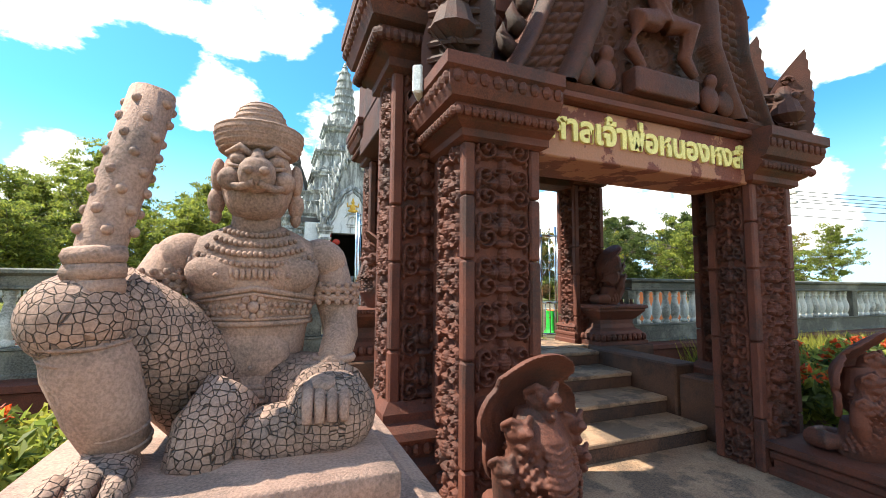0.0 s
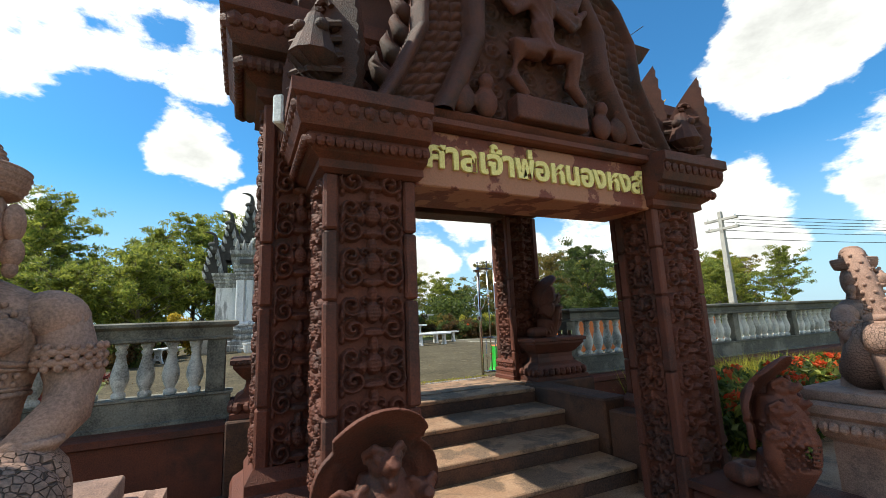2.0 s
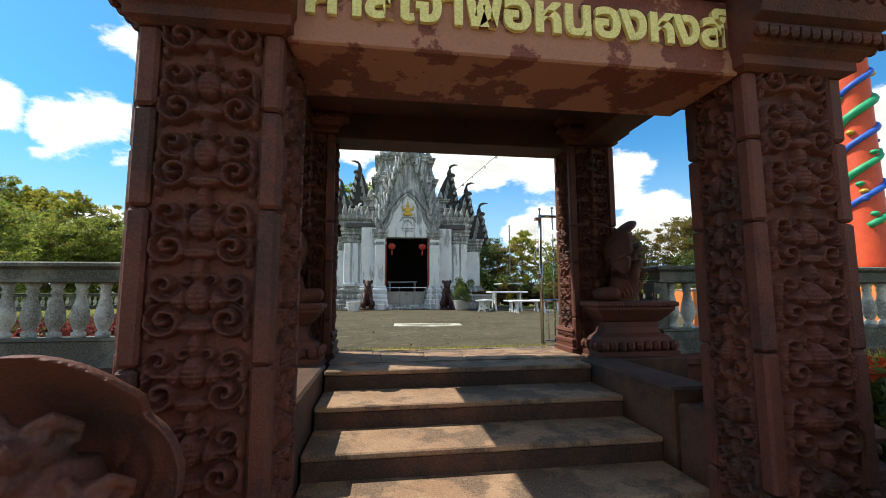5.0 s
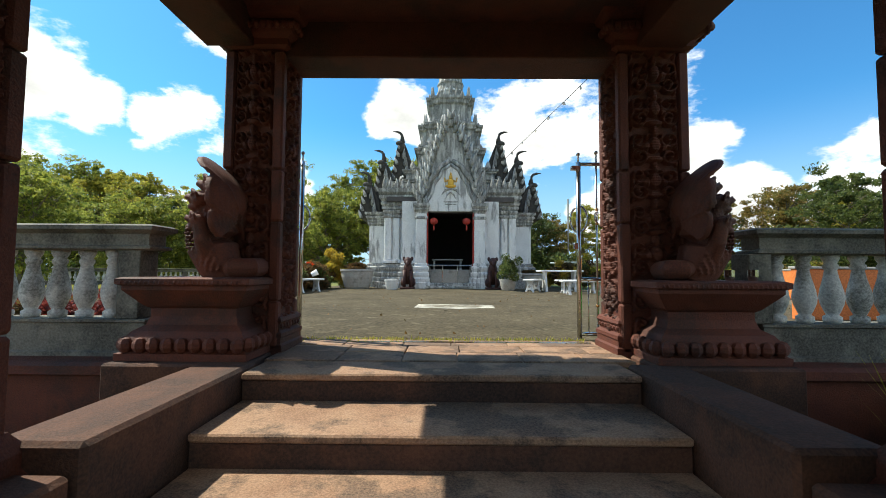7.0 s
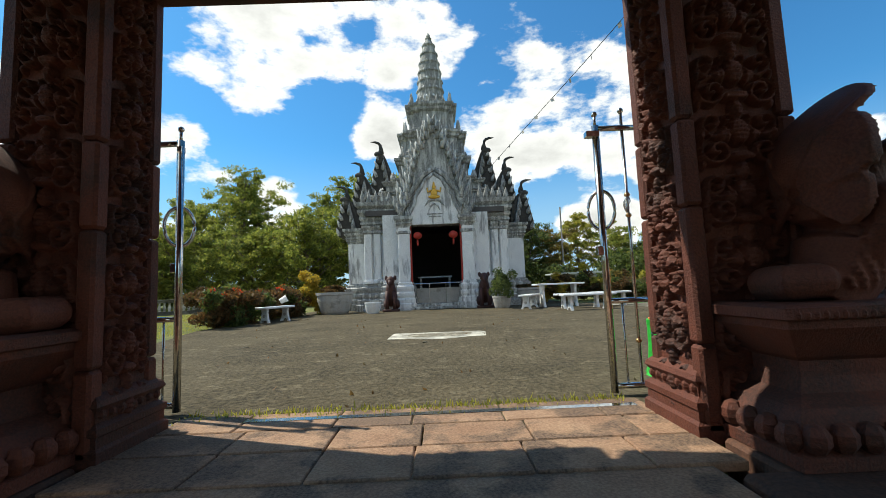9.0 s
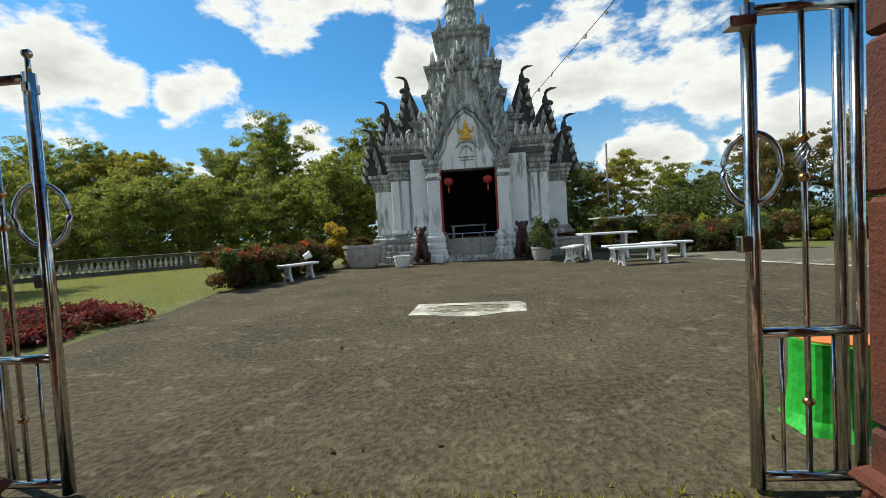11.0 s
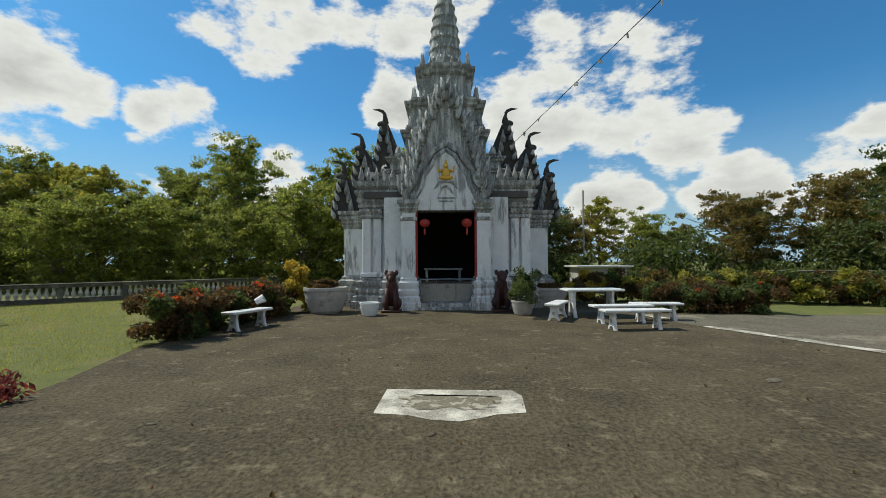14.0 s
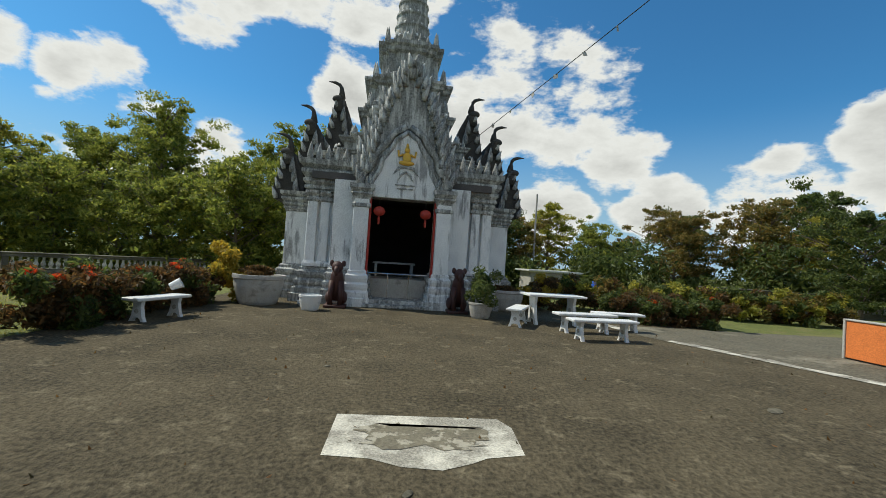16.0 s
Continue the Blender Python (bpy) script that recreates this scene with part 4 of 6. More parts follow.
        tube(bm, [(c.x + r * math.cos(a), c.y + r * math.sin(a), c.z + 0.02 * math.sin(a)) for a in [2 * math.pi * i / 20 for i in range(21)]], 0.0055, 5)
    plain = len(bm.faces)
    # raised leg
    tube(bm, [(-0.08, 0.02, 0.14), (-0.24, -0.10, 0.34), (-0.37, -0.20, 0.46)], [0.17, 0.16, 0.13], 14)
    blob(bm, (-0.386, -0.245, 0.425), (0.140, 0.140, 0.125), u=22, v=14)
    blob(bm, (-0.30, -0.30, 0.04), (0.085, 0.15, 0.05))
    for j in range(3):
        tube(bm, [(-0.36 + 0.065 * j, -0.40, 0.05), (-0.37 + 0.07 * j, -0.49, 0.035), (-0.37 + 0.07 * j, -0.53, 0.01)], [0.035, 0.03, 0.012], 8)
    # folded leg
    tube(bm, [(0.12, 0.04, 0.12), (0.27, -0.10, 0.13), (0.31, -0.24, 0.13)], [0.16, 0.15, 0.14], 14)
    blob(bm, (0.30, -0.26, 0.12), (0.15, 0.13, 0.13))
    tube(bm, [(0.28, -0.26, 0.08), (0.10, -0.26, 0.07), (-0.02, -0.24, 0.05)], [0.10, 0.09, 0.05], 12)
    # sash
    tube(bm, [(0.0, -0.2, 0.2), (-0.06, -0.26, 0.1), (-0.08, -0.30, 0.0)], [0.09, 0.10, 0.09], 10)
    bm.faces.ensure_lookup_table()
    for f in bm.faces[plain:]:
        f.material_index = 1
    n = len(bm.faces)
    box(bm, -0.50, 0.46, -0.55, 0.36, -0.05, 0.03)
    bm.faces.ensure_lookup_table()
    for f in bm.faces[n:]:
        f.material_index = 0
    return bm


guard = tagged(part("guardian_statue", guardian_mesh(), STATUE, smooth=True), "pinkish-grey cement seated guardian with studded club and round hat", "statue", "guardian statues")
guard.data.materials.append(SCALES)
GZ = 1.09
guard.matrix_basis = pose(0.68, 3.20, GZ)
guard.scale = (0.95, 0.95, 1.0)
g2 = copy_thing(guard, pose(6.10, 3.20, 0.94))
SPED = [(0.05, 0.0), (0.05, 0.1), (0.0, 0.14), (-0.04, 0.2), (-0.08, 0.26), (-0.08, 0.66), (-0.04, 0.70), (-0.02, 0.78), (0.03, 0.82), (0.02, 0.86), (0.06, 0.90), (0.06, 0.97), (0.03, 0.975), (0.0, 0.99)]
for gx, gy, gz in ((0.66, 3.12, GZ), (6.10, 3.14, 0.94)):
    bm = bmesh.new()
    k = (gz - 0.05) / 0.99
    mould(bm, gx - 0.51, gx + 0.52, gy - 0.56, gy + (0.46 if gx < C else 0.30), [(o, z * k) for o, z in SPED])
    bead_row(bm, gx - 0.56, gx + 0.56, gy - 0.60, 0.80 * k, 0.035, 18)
    for xx in (gx - 0.56, gx + 0.56):
        bead_row(bm, gy - 0.6, gy + 0.5, xx, 0.80 * k, 0.035, 17, "y")
    tagged(part("statue_pedestal", bm, STATUE), "grey-pink cement pedestal with carved bands", "pedestal", "guardian pedestals")

# ---- retaining wall and balustrades ----
for xa, xb in ((-24.0, 1.36), (6.24, 26.0)):
    tagged(part("wall_retaining", mould(bmesh.new(), xa, xb, 6.52, 7.12, [(0, 0), (0, 0.60), (0.05, 0.62), (0.05, 0.68), (0.0, 0.70)]), RED), "dark red-brown plastered retaining wall", "wall", kind="structure")
bmp = bmesh.new()
lathe(bmp, [(0.055, 0.0), (0.062, 0.02), (0.062, 0.05), (0.04, 0.065), (0.05, 0.085), (0.075, 0.15), (0.083, 0.20), (0.075, 0.26), (0.05, 0.36), (0.040, 0.42), (0.052, 0.44), (0.052, 0.46), (0.040, 0.475), (0.058, 0.51), (0.062, 0.54)], 14)
for f in bmp.faces:
    f.smooth = True
BALUSTER = bpy.data.meshes.new("baluster")
bmp.to_mesh(BALUSTER), bmp.free()
BALUSTER.materials.append(BALW)


def balustrade(name, x0, x1, y, z, label, post=2.15, rz=0, s=1.0, first=0.0):
    """A run of turned balusters between posts, kerb below and moulded rail above; runs along its own x."""
    e = tagged(empty(name, x0, y, z, rz), label, "balustrade", "balustrades")
    L = x1 - x0
    part("kerb", mould(bmesh.new(), 0, L, -0.12, 0.12, [(0.03, 0), (0.03, 0.03), (0, 0.04), (0, 0.25), (0.02, 0.26), (0.02, 0.28)]), RAIL, e)
    part("rail", mould(bmesh.new(), 0, L, -0.10, 0.10, [(0.0, 0.82), (0.03, 0.83), (0.03, 0.85), (0.0, 0.86), (0.0, 0.95), (0.03, 0.965), (0.06, 0.98), (0.06, 1.01), (0.03, 1.025)]), RAIL, e)
    n = max(1, round(L / post))
    for i in range(n + 1):
        x = first + i * post
        if x > L:
            break
        if x > 0.3 or first == 0:
            part("post", new_box(x - 0.09, x + 0.09, -0.105, 0.105, 0.279, 0.825, bev=0.008), RAIL, e)
        k = 9 if post > 2 else 6
        for j in range(k):
            xx = x + 0.09 + (post - 0.18) * (j + 0.5) / k
            if xx < L - 0.05:
                shared("baluster", BALUSTER, e, pose(xx, 0, 0.28))
    return e


balustrade("balustrade", -0.9 - 2.15 * 9, 1.40, 6.86, PL, "weathered grey cement balustrade with white turned balusters")
balustrade("balustrade", 6.20, 6.2 + 2.15 * 9, 6.86, PL, "weathered grey cement balustrade with white turned balusters and black mould")

# ---- the white temple ----
temple = tagged(empty("white_temple", AX, 23.5, PL), "mould-stained white Khmer-style temple with a tall spire and gables", "temple")
TI = temple.matrix_basis.inverted()


def tpart(name, bm, mat=WHITE, label="", parent=None, smooth=False):
    p = part(name, bm, mat, parent or temple, label, smooth)
    if parent is None:
        p.matrix_parent_inverse = TI
    return p


def sym(x0, x1):
    return ((AX + x0, AX + x1), (AX - x1, AX - x0))


PLN = [(0.30, 0.68), (0.30, 0.92), (0.24, 0.95), (0.24, 1.08), (0.16, 1.14), (0.20, 1.22), (0.20, 1.30), (0.12, 1.36), (0.17, 1.46), (0.17, 1.54), (0.08, 1.60), (0.08, 1.66), (0.0, 1.72)]
COR = [(0.0, 3.78), (0.04, 3.80), (0.04, 3.88), (0.10, 3.93), (0.10, 4.0), (0.06, 4.03), (0.14, 4.12), (0.14, 4.2), (0.09, 4.22), (0.2, 4.36), (0.2, 4.46), (0.13, 4.49), (0.25, 4.6), (0.27, 4.75), (0.1, 4.78)]


def dark(profile, s=1.0, dz=0.0):
    return [(o * s, z + dz) for o, z in profile]


# nave walls, hollow behind the door
for x0, x1 in sym(0.93, 1.95):
    tpart("wall", new_box(x0, x1, 20.3, 20.75, 0.7, 4.2, bev=0.01))
    tpart("plinth", mould(bmesh.new(), x0 + 0.02, x1 - 0.02, 20.32, 21.0, dark(PLN, 0.8)), GREYW)
for x0, x1 in sym(1.65, 2.72):
    tpart("bay_wall", new_box(x0, x1, 20.72, 26.3, 0.7, 4.2, bev=0.01))
    tpart("plinth", mould(bmesh.new(), x0, x1, 20.66, 26.3, PLN), GREYW)
    tpart("cornice", mould(bmesh.new(), x0, x1, 20.66, 26.3, COR), GREYW)
for x0, x1 in sym(1.68, 2.0) + sym(2.08, 2.34) + sym(2.42, 2.70):
    tpart("pilaster", new_box(x0, x1, 20.60, 20.80, 1.70, 3.84, bev=0.02))
    tpart("pilaster_base", mould(bmesh.new(), x0, x1, 20.60, 20.80, [(0.05, 1.70), (0.05, 1.78), (0.01, 1.86)]), WHITE)
    tpart("capital", mould(bmesh.new(), x0, x1, 20.60, 20.80, [(0.0, 3.55), (0.04, 3.6), (0.04, 3.66), (0.0, 3.7), (0.07, 3.8), (0.07, 3.86)]), GREYW)
for x0, x1 in sym(2.72, 3.48):
    tpart("side_porch", new_box(x0, x1, 21.5, 25.5, 0.7, 3.6, bev=0.01))
    tpart("plinth", mould(bmesh.new(), x0, x1, 21.5, 25.5, PLN), GREYW)
    tpart("cornice", mould(bmesh.new(), x0, x1, 21.5, 25.5, [(o * 0.7, 3.3 + (z - 3.78) * 0.62) for o, z in COR]), GREYW)
# porch pilasters carrying the gable
for x0, x1 in sym(0.94, 1.36):
    tpart("porch_pilaster", new_box(x0, x1, 19.92, 20.35, 0.7, 4.05, bev=0.02))
    tpart("pilaster_base", mould(bmesh.new(), x0, x1, 19.94, 20.3, [(o * 0.55, z) for o, z in PLN]), WHITE)
    tpart("capital", mould(bmesh.new(), x0, x1, 19.94, 20.3, [(0.0, 3.4), (0.05, 3.45), (0.05, 3.52), (0.0, 3.56), (0.03, 3.7), (0.1, 3.8), (0.06, 3.84), (0.13, 3.95), (0.13, 4.06)]), GREYW)
# inner room: floor, back wall, ceiling; walls and ceiling in even dark grey
tpart("inner_floor", new_box(AX - 1.62, AX + 1.62, 20.8, 26.2, 0.7, 1.45, bev=0.01), POT, "pale raised floor inside the doorway")
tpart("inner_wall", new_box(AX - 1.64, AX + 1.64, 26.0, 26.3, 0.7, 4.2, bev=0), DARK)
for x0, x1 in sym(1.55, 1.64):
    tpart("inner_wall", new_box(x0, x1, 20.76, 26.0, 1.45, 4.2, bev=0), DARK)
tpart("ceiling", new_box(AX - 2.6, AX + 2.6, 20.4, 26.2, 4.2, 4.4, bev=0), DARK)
for z, y in ((0.80, 19.72), (0.90, 19.95)):
    tpart("door_step", new_box(AX - 0.95, AX + 0.95, y, 20.79, 0.7, z, bev=0.02), GREYW)
for x0, x1 in sym(0.88, 0.938):
    tpart("door_frame", new_box(x0, x1, 20.0, 20.2, 0.9, 3.72, bev=0.005), LREDM, "dark red door frame")
rail_bm = bmesh.new()
tube(rail_bm, [(AX - 0.92, 20.35, 1.62), (AX + 0.92, 20.35, 1.62)], 0.02)
for x in (-0.9, -0.3, 0.3, 0.9):
    tube(rail_bm, [(AX + x, 20.35, 0.9), (AX + x, 20.35, 1.62)], 0.012)
tpart("door_rail", rail_bm, CHROME)

# the front gable
steps = [(0.93, 3.74), (1.26, 4.08), (1.42, 4.5), (1.22, 4.8), (1.26, 5.1), (1.02, 5.4), (1.04, 5.7), (0.76, 6.1), (0.74, 6.35), (0.44, 6.85), (0.2, 7.25), (0.0, 7.5)]
outl = [(AX + x, z) for x, z in steps] + [(AX - x, z) for x, z in steps[-2::-1]]
tpart("gable", slab(bmesh.new(), outl[::-1][::-1], 20.02, 20.5), GREYW)
tym = [(0.92, 3.75), (0.92, 4.15), (0.72, 4.5), (0.66, 4.8), (0.42, 5.15), (0.3, 5.4), (0.0, 5.62)]
tpart("tympanum", slab(bmesh.new(), [(AX + x, z) for x, z in tym] + [(AX - x, z) for x, z in tym[-2::-1]], 19.94, 20.02), WHITE, "plain white gable field")
bm = bmesh.new()
for s in (-1, 1):
    pts = [(AX + s * x, 19.95, z) for x, z in tym]
    tube(bm, pts, 0.07, 8)
    pts = [(AX + s * (x * 1.22 + 0.05), 19.99, z + 0.16) for x, z in tym]
    tube(bm, pts, 0.10, 8)
tpart("gable_moulding", bm, GREYW, smooth=True)


def flame(bm, x, y, z, h, w, lean=0.0, ly=0.0):
    """A pointed leaf finial."""
    tube(bm, [(x, y, z), (x + lean * 0.25, y + ly * 0.25, z + h * 0.35), (x + lean * 0.7, y + ly * 0.7, z + h * 0.75), (x + lean, y + ly, z + h)], [w * 0.8, w, w * 0.5, 0.01], 6)


for s in (-1, 1):
    for k in range(13):
        t = k / 12
        x = float(np.interp(t, np.linspace(0, 1, len(steps)), [p[0] for p in steps]))
        z = float(np.interp(t, np.linspace(0, 1, len(steps)), [p[1] for p in steps]))
        if z > 4.0:
            bm = bmesh.new()
            flame(bm, AX + s * x * 0.98, 20.15, z - 0.12, 0.58, 0.11, s * 0.16)
            flame(bm, AX + s * x * 0.80, 20.0, z - 0.15, 0.5, 0.10, s * 0.10)
            flame(bm, AX + s * x * 0.90, 19.98, z - 0.34, 0.5, 0.10, s * 0.12)
            flame(bm, AX + s * (x * 0.70 + 0.06), 19.93, z - 0.05, 0.42, 0.085, s * 0.07)
            tpart("gable_flame", bm, GREYW, smooth=True)
# gold relief on the gable, a plain seated shape over two leaves
bm = bmesh.new()
gy = 19.90
blob(bm, (AX, gy, 4.88), (0.12, 0.05, 0.17))
blob(bm, (AX, gy, 5.1), (0.075, 0.05, 0.085))
blob(bm, (AX, gy, 5.22), (0.04, 0.03, 0.08))
blob(bm, (AX, gy, 4.74), (0.22, 0.05, 0.075))
for s in (-1, 1):
    tube(bm, [(AX + s * 0.1, gy, 4.98), (AX + s * 0.22, gy, 4.92), (AX + s * 0.25, gy, 5.08)], [0.04, 0.035, 0.03], 8)
tpart("gable_relief", bm, GOLD, "gold-painted seated relief", smooth=True)
bm = bmesh.new()
for s in (-1, 1):
    tube(bm, [(AX, gy + 0.02, 4.62), (AX + s * 0.2, gy + 0.02, 4.60), (AX + s * 0.36, gy + 0.02, 4.40)], [0.03, 0.05, 0.01], 6)
    tube(bm, [(AX, gy + 0.02, 4.50), (AX + s * 0.12, gy + 0.02, 4.42), (AX + s * 0.2, gy + 0.02, 4.25)], [0.03, 0.04, 0.01], 6)
for z, w in ((4.12, 0.28), (4.02, 0.22)):
    box(bm, AX - w, AX + w, gy + 0.015, gy + 0.05, z - 0.018, z + 0.018, bev=0)
tpart("gable_ornament", bm, GREYW)

# roof tiers
TIERS = [(2.5, 4.75, 5.25), (2.0, 5.25, 5.9), (1.5, 5.9, 7.0), (1.36, 7.0, 8.1), (1.0, 8.1, 9.5)]
for hw, z0, z1 in TIERS:
    h = z1 - z0
    prof = [(0.0, z0), (0.06, z0 + 0.05 * h), (0.06, z0 + 0.16 * h), (-0.02, z0 + 0.2 * h), (-0.04, z0 + 0.68 * h), (0.06, z0 + 0.74 * h), (0.06, z0 + 0.82 * h), (0.13, z0 + 0.88 * h), (0.13, z0 + 0.96 * h), (0.0, z1)]
    bm = bmesh.new()
    mould(bm, AX - hw, AX + hw, 23.5 - hw * 0.80, 23.5 + hw * 0.80, prof)
    mould(bm, AX - hw * 0.80, AX + hw * 0.80, 23.5 - hw, 23.5 + hw, [(o, z + 0.012) for o, z in prof])
    mould(bm, AX - hw * 0.5, AX + hw * 0.5, 23.5 - hw * 1.08, 23.5 + hw * 1.08, [(o, z + 0.024) for o, z in prof])
    tier = tpart("roof_tier", bm, GREYW)
    n = 7
    for sx, sy in ((1, 0), (-1, 0), (0, 1), (0, -1)):
        for k in range(n):
            t = -1 + 2 * k / (n - 1)
            big = 1.0 if k in (0, 3, 6) else 0.72
            r = hw * (0.98 if abs(t) < 0.6 else 0.84)
            x, y = AX + (sx * r if sx else t * hw * 0.82), 23.5 + (sy * r if sy else t * hw * 0.82)
            bm = bmesh.new()
            flame(bm, 0, 0, 0, min(h, 0.9) * 0.62 * big, 0.10 * (0.5 + hw / 3), 0.04 * sx, 0.04 * sy)
            p = part("antefix", bm, GREYW, tier, smooth=True)
            p.matrix_basis = pose(x, y, z1 - 0.06)
# spire
def spire_r(t):
    return 0.64 * math.sqrt(max(0.0, 1 - t ** 2.3)) * (1 - 0.22 * t) + 0.02


prof = []
for k in range(8):
    z = 9.45 + 3.55 * k / 8
    r, r2 = spire_r(k / 8), spire_r((k + 0.8) / 8)
    prof += [(r, z), (r + 0.03, z + 0.04), (r + 0.03, z + 0.10), (r - 0.03, z + 0.13), (r2 - 0.02, z + 0.40)]
prof += [(0.16, 13.0), (0.08, 13.08), (0.10, 13.14), (0.02, 13.3)]
spire = tpart("spire", lathe(bmesh.new(), prof, 16, pose(AX, 23.5, 0)), GREYW)
for k in range(7):
    r = spire_r((k + 0.4) / 8)
    for j in range(12):
        a = 2 * math.pi * (j + 0.5 * (k % 2)) / 12
        bm = bmesh.new()
        flame(bm, r * math.cos(a), r * math.sin(a), 0, 0.15, 0.05 * (0.4 + r), -0.05 * math.cos(a), -0.05 * math.sin(a))
        p = part("antefix", bm, WHITE, spire, smooth=True)
        p.matrix_basis = pose(AX, 23.5, 9.50 + 3.55 * k / 8)
# side gables seen edge-on: a dark roof end with pale fins in front, on top a crane-necked horn
for s in (-1, 1):
    for dx, zb, zt, y in ((2.2, 5.5, 7.2, 22.4), (3.0, 4.6, 6.25, 22.2), (3.6, 3.7, 5.2, 22.0)):
        x = AX + s * dx
        h = zt - zb
        bm = bmesh.new()
        side = [(s * 0.40, zb), (s * 0.46, zb + 0.25 * h), (s * 0.36, zb + 0.55 * h), (s * 0.26, zb + 0.8 * h), (s * 0.20, zt), (-s * 0.12, zt), (-s * 0.26, zb + 0.8 * h), (-s * 0.44, zb + 0.5 * h), (-s * 0.52, zb)]
        slab(bm, side if s > 0 else side[::-1], -0.85, 0.9)
        bmesh.ops.recalc_face_normals(bm, faces=bm.faces)
        p = tpart("side_gable", bm, SOOT)
        p.matrix_basis = Matrix.Translation((x, y + 0.9, 0))
        bm = bmesh.new()
        tube(bm, [(0, -0.8, zt - 0.35), (s * 0.05, -0.84, zt - 0.05), (s * 0.02, -0.88, zt + 0.10)], [0.20, 0.17, 0.11], 8)
        blob(bm, (s * 0.10, -0.9, zt + 0.02), (0.20, 0.14, 0.12))
        tube(bm, [(0.0, -0.88, zt + 0.05), (s * 0.0, -0.9, zt + 0.25), (s * 0.03, -0.9, zt + 0.42), (s * 0.10, -0.9, zt + 0.50), (s * 0.24, -0.92, zt + 0.55), (s * 0.44, -0.92, zt + 0.56)], [0.13, 0.085, 0.06, 0.06, 0.05, 0.012], 8)
        part("horn", bm, SOOT, p, smooth=True)
        for k in range(5):
            bm = bmesh.new()
            flame(bm, s * (0.34 - 0.06 * k), -0.92, zb + 0.02 + k * 0.21 * h, 0.34, 0.085, s * 0.13)
            part("flame", bm, GREYW, p, smooth=True)
        for k in range(4):
            bm = bmesh.new()
            flame(bm, -s * (0.30 - 0.07 * k), -0.94, zb - 0.02 + k * 0.2 * h, 0.50, 0.10, 0.0)
            part("flame", bm, GREYW, p, smooth=True)
# row of corner spikes on the bay cornice
for x0, x1 in sym(1.6, 2.85):
    for k in range(5):
        bm = bmesh.new()
        flame(bm, 0, 0, 0, 0.55 - 0.03 * k, 0.10)
        p = tpart("antefix", bm, GREYW, smooth=True)
        p.matrix_basis = Matrix.Translation((x0 + (x1 - x0) * (k + 0.5) / 5, 20.6, 4.72))

# lanterns
for x in (-0.66, 0.64):
    e = tagged(empty("paper_lantern", AX + x, 20.05, 3.36), "round red hanging lantern with tassel in the doorway", "lantern", "doorway lanterns")
    part("shade", lathe(bmesh.new(), [(0.05, -0.13), (0.13, -0.09), (0.17, 0.0), (0.13, 0.09), (0.05, 0.13)], 16), LREDM, e, smooth=True)
    part("tassel", lathe(bmesh.new(), [(0.03, -0.36), (0.035, -0.2), (0.01, -0.12)], 8), LREDM, e)
    part("cord", tube(bmesh.new(), [(0, 0, 0.12), (0, 0, 0.40)], 0.006, 5), WIRE, e)
# altar table inside
e = tagged(empty("altar_table", AX - 0.1, 22.6, 1.45), "low pale altar table inside the dark temple", "table")
part("tabletop", new_box(-0.7, 0.7, -0.3, 0.3, 0.42, 0.48), MARBLE, e)
for x in (-0.6, 0.6):
    for y in (-0.22, 0.22):
        part("leg", new_box(x - 0.04, x + 0.04, y - 0.04, y + 0.04, 0, 0.419), MARBLE, e)


# dark guardian beasts beside the door
def beast():
    bm = bmesh.new()
    tube(bm, [(0, 0.12, 0.12), (0, 0.05, 0.40), (0, -0.04, 0.62), (0, -0.08, 0.74)], [0.19, 0.17, 0.14, 0.10], 12)
    blob(bm, (0, -0.12, 0.80), (0.13, 0.15, 0.13))
    tube(bm, [(0, -0.2, 0.80), (0, -0.30, 0.72), (0, -0.30, 0.62)], [0.07, 0.05, 0.03], 8)
    for s in (-1, 1):
        tube(bm, [(s * 0.10, -0.10, 0.5), (s * 0.11, -0.17, 0.25), (s * 0.11, -0.19, 0.0)], [0.07, 0.055, 0.06], 8)
        blob(bm, (s * 0.16, 0.08, 0.14), (0.09, 0.17, 0.14))
        blob(bm, (s * 0.13, -0.06, 0.88), (0.05, 0.03, 0.07))
    box(bm, -0.24, 0.24, -0.28, 0.28, -0.06, 0.0)
    return bm


for i, x in enumerate((-1.62, 1.62)):
    o = tagged(part("beast_statue", beast(), BEAST, smooth=True), "dark red-brown seated beast statue beside the temple door", "statue", "door beasts")
    o.matrix_basis = pose(AX + x, 19.58, 0.775)
    o.scale = (1.15, 1.15, 1.22)

